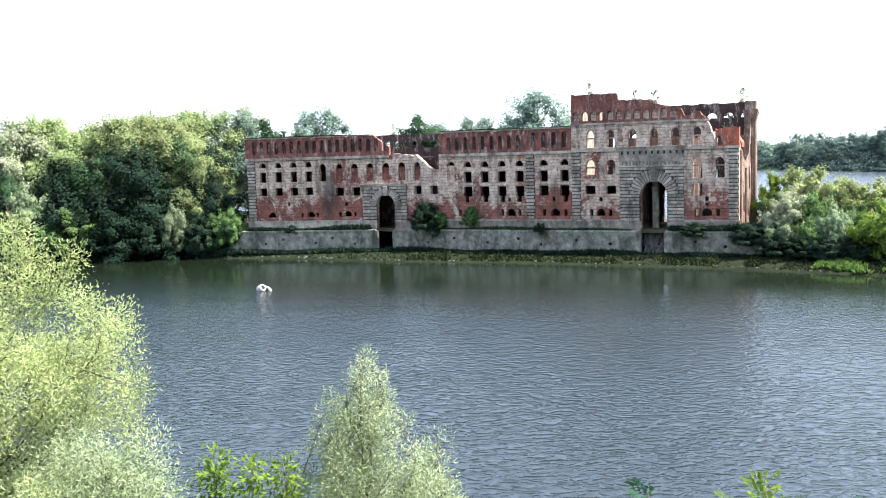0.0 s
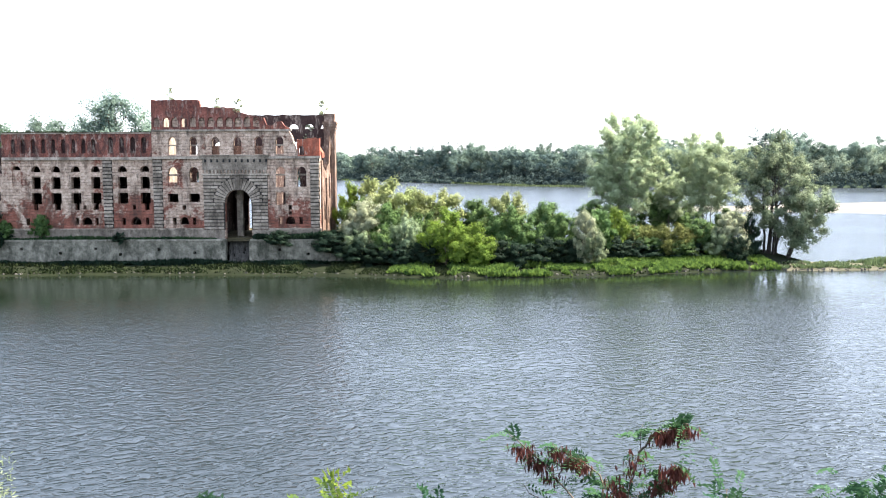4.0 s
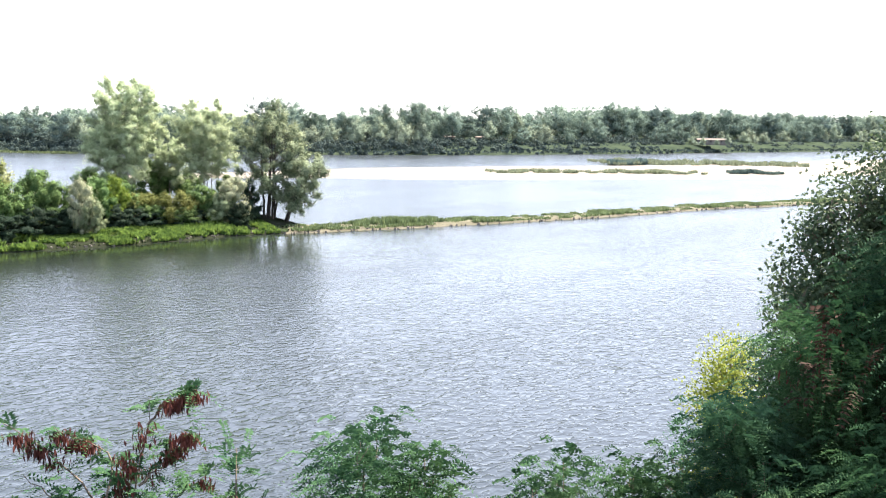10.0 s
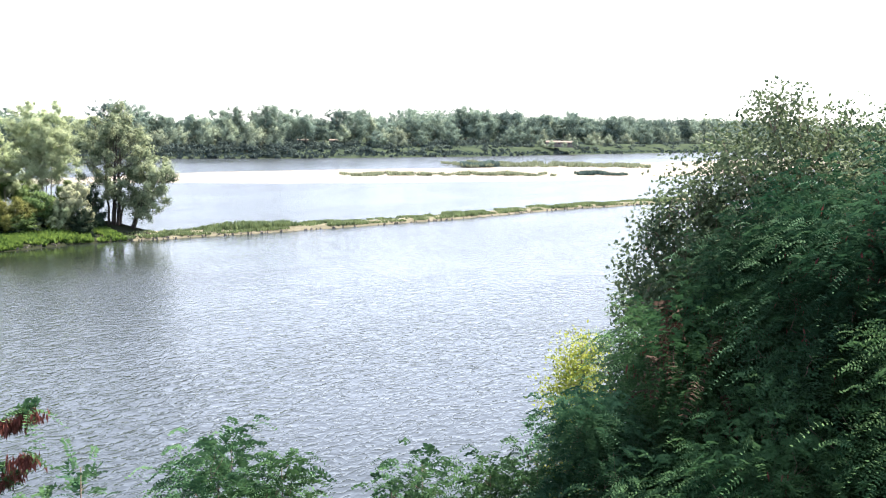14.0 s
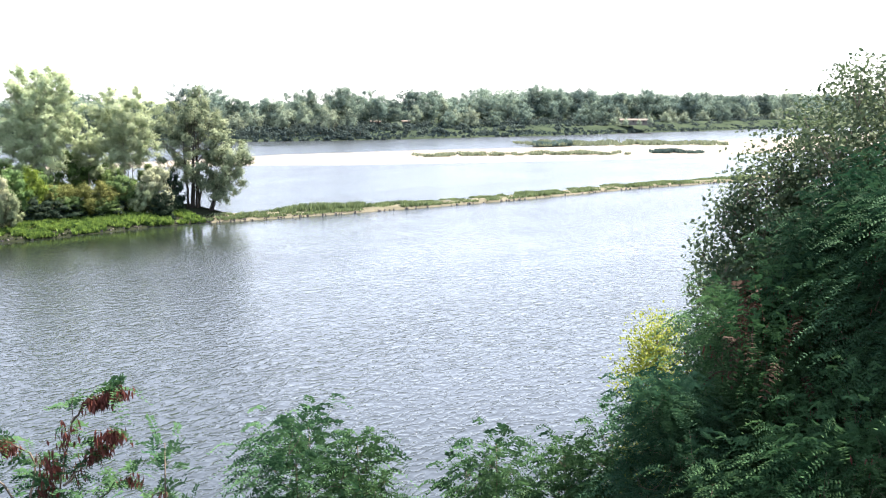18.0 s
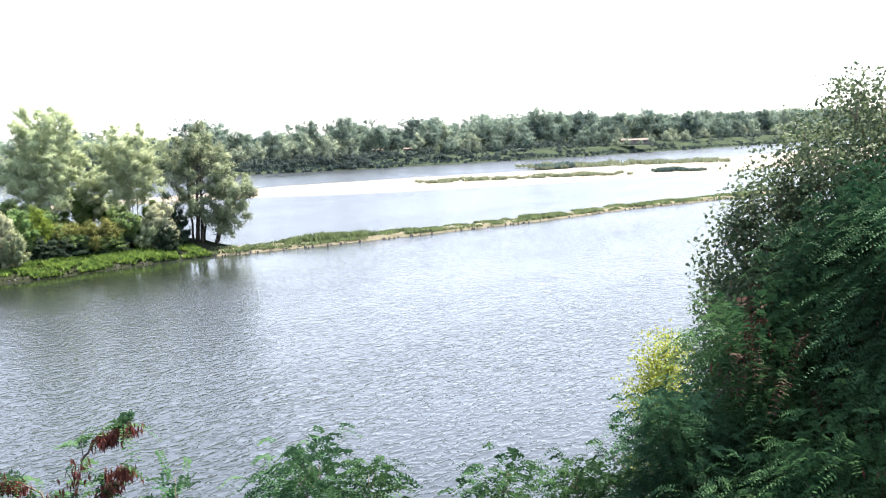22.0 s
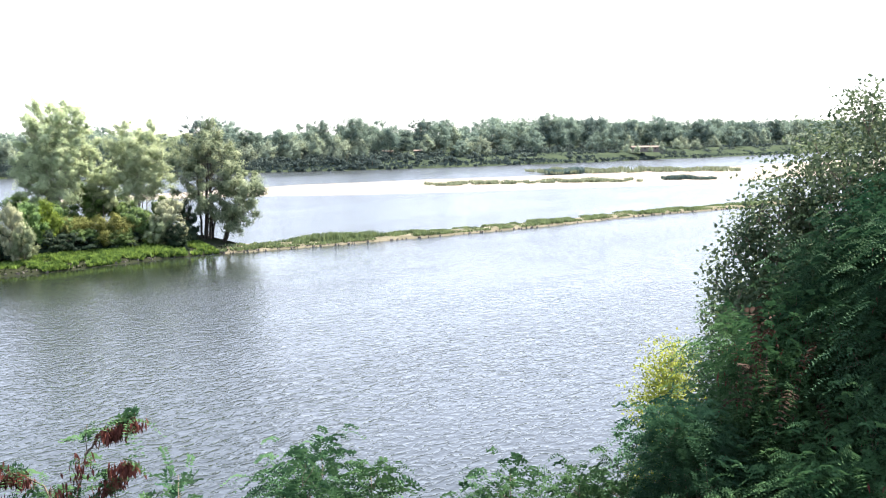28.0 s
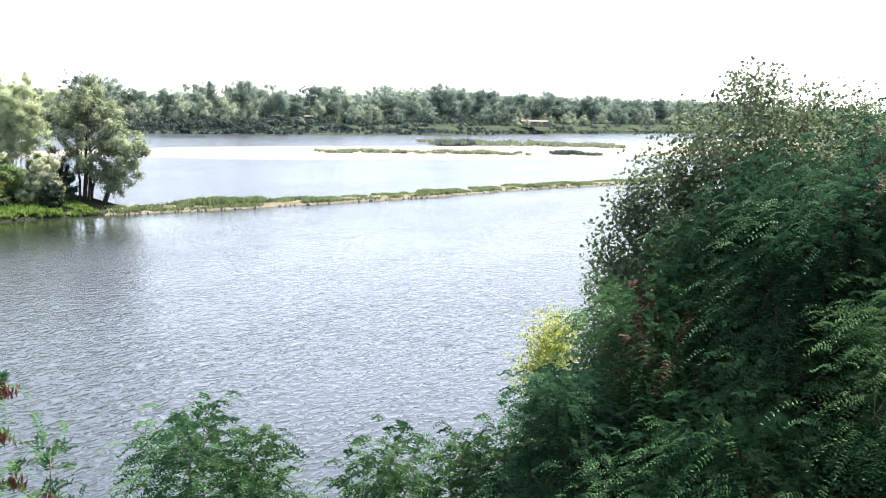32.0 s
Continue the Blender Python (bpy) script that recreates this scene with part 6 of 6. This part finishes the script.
robinia("robinia", "large green robinia with long fronds", 133, 91.5, 9.2, 14.3, 1.7, 10260, L_ROBINIA, DOME, 0.2, depth=5, limbs=32, leaflet=0.043, lw=0.0175, droop=0.75)
willow("aspen", "airy round-leaved aspen above the robinias", 140, 80.4, 12.8, 16.3, 1.75, 80000, L_ASPEN, DOME, 0.15, 7.0, sprays=1500, limbs=96, hang=0.5, ll=0.06, lw=0.048, bare=0.1, stems=3)
willow("aspen", "low grey-green aspen among the robinias", 142, 76.4, 12.6, 15.25, 1.05, 30000, L_ASPEN, DOME, 0.13, 5.0, sprays=900, limbs=54, hang=0.5, ll=0.06, lw=0.048, bare=0.1)
willow("aspen", "grey-green aspen behind the robinias", 143, 85.5, 13.4, 16.2, 1.4, 40000, L_ASPEN, DOME, 0.13, 5.0, sprays=900, limbs=54, hang=0.5, ll=0.06, lw=0.048, bare=0.1)
willow("yellow_bush", "sunlit yellow-green bush behind the robinias", 141, 70.3, 17, 12.15, 0.85, 26000, L_YELLOW, DOME, 0.2, 3.0, limbs=22, ll=0.07, lw=0.036)


# ---- small things: the float on the river, huts and houses on the far bank ----
def buoy():
    x, y = at_az(-10.95, 118)
    e = thing("river_float", "tilted white drum float with a dark mouth on the water", "float", at=(x, y, 0))
    rng = np.random.default_rng(5)
    prof = [(-0.5, 0.30), (-0.42, 0.42), (-0.2, 0.46), (0.2, 0.46), (0.42, 0.42), (0.46, 0.34), (0.34, 0.30)]
    v, f = [], []
    for a, r in prof:
        for k in range(16):
            an = 2 * math.pi * k / 16
            v.append((a, r * math.cos(an), r * math.sin(an)))
    for j in range(len(prof) - 1):
        for k in range(16):
            f.append((j * 16 + k, j * 16 + (k + 1) % 16, (j + 1) * 16 + (k + 1) % 16, (j + 1) * 16 + k))
    f.append(tuple(range(15, -1, -1)))
    drum = under(mesh_obj("drum", v, f, M_WHITE, True), e)
    drum.matrix_basis = pose(-0.25, 0, 0.28, 0, -24, -40)
    # a flat dark disc paints the shade inside the drum
    m = under(mesh_obj("mouth", [(0.345, 0.30 * math.cos(a), 0.30 * math.sin(a)) for a in np.linspace(0, 6.283, 17)[:-1]], [tuple(range(16))], M_BLACK), e, "flat dark disc for the shaded open end")
    m.matrix_basis = drum.matrix_basis.copy()
    bar = under(mesh_obj("mooring_arm", *tubes([(np.array([[0.2, 0, 0.45], [0.55, 0, 0.42], [0.85, 0, 0.2], [0.95, 0, -0.15]]), np.array([0.09, 0.1, 0.1, 0.12])), (np.array([[0.62, 0, 0.4], [0.66, 0.05, 0.1], [0.68, 0.05, -0.15]]), np.array([0.07, 0.07, 0.08]))], 8), M_WHITE, True), e, "bent white mooring arm")


buoy()


def house(name, label, az, dist, z, w, d, h, roof, rz, wall=M_WALL):
    x, y = at_az(az, dist)
    e = thing(name, label, "house", at=(x, y, z), rz=rz)
    a, b = w / 2, d / 2
    under(mesh_obj("wall", *boxes([[(-a, -b, -1), (a, -b, -1), (a, b, -1), (-a, b, -1), (-a, -b, h), (a, -b, h), (a, b, h), (-a, b, h)]]), wall), e)
    o = 0.5
    under(mesh_obj("roof", [(-a - o, -b - o, h), (a + o, -b - o, h), (a + o, b + o, h), (-a - o, b + o, h), (-a - o, 0, h + roof), (a + o, 0, h + roof)], [(0, 1, 5, 4), (2, 3, 4, 5), (0, 4, 3), (1, 2, 5), (3, 2, 1, 0)], M_ROOF), e, "pale weathered pitched roof")
    for k in range(max(1, int(w / 3))):
        c = -a + (k + 0.5) * w / max(1, int(w / 3))
        under(mesh_obj("window", *boxes([[(c - 0.5, -b - 0.04, 0.9), (c + 0.5, -b - 0.04, 0.9), (c + 0.5, -b, 0.9), (c - 0.5, -b, 0.9), (c - 0.5, -b - 0.04, min(h - 0.3, 2.2)), (c + 0.5, -b - 0.04, min(h - 0.3, 2.2)), (c + 0.5, -b, min(h - 0.3, 2.2)), (c - 0.5, -b, min(h - 0.3, 2.2))]]), M_BLACK), e)
    return e


house("house", "long low white house with a pale roof on the far bank", 68.8, 650, 5.8, 20, 6, 2.3, 1.0, -68)
house("hut", "small white hut among the far trees", 53.6, 545, 6.2, 5, 4, 2.4, 0.6, -50)
house("hut", "small white hut among the far trees", 55.4, 552, 6.2, 4.5, 3, 2.4, 0.6, -50)


def gate_rubble(s0, s1, name, seed):
    """Broken masonry sliding out of a gate's mouth down to the bank."""
    rng = np.random.default_rng(seed)
    cells = []
    for k in range(130):
        s_, v = rng.uniform(s0, s1), rng.uniform(0, 1)
        p = wall_xy(s_, 1.5 - 3.6 * v) + BEND
        z = 4.1 - 3.3 * v
        r = rng.uniform(0.12, 0.34)
        a = rng.uniform(0, 3)
        ring = [(p[0] + r * math.cos(a + j * 1.57) * rng.uniform(0.6, 1), p[1] + r * math.sin(a + j * 1.57) * rng.uniform(0.6, 1), z - 0.8) for j in range(4)]
        cells.append(ring + [(p[0] + (x - p[0]) * 0.7, p[1] + (y - p[1]) * 0.7, z + r * 0.7) for x, y, _ in ring])
    return tagged(mesh_obj(name, *boxes(cells), M_ROCK), "heap of broken masonry in the gate's mouth", "rubble", kind="stuff")


gate_rubble(37.6, 40.5, "gate_rubble", 3)
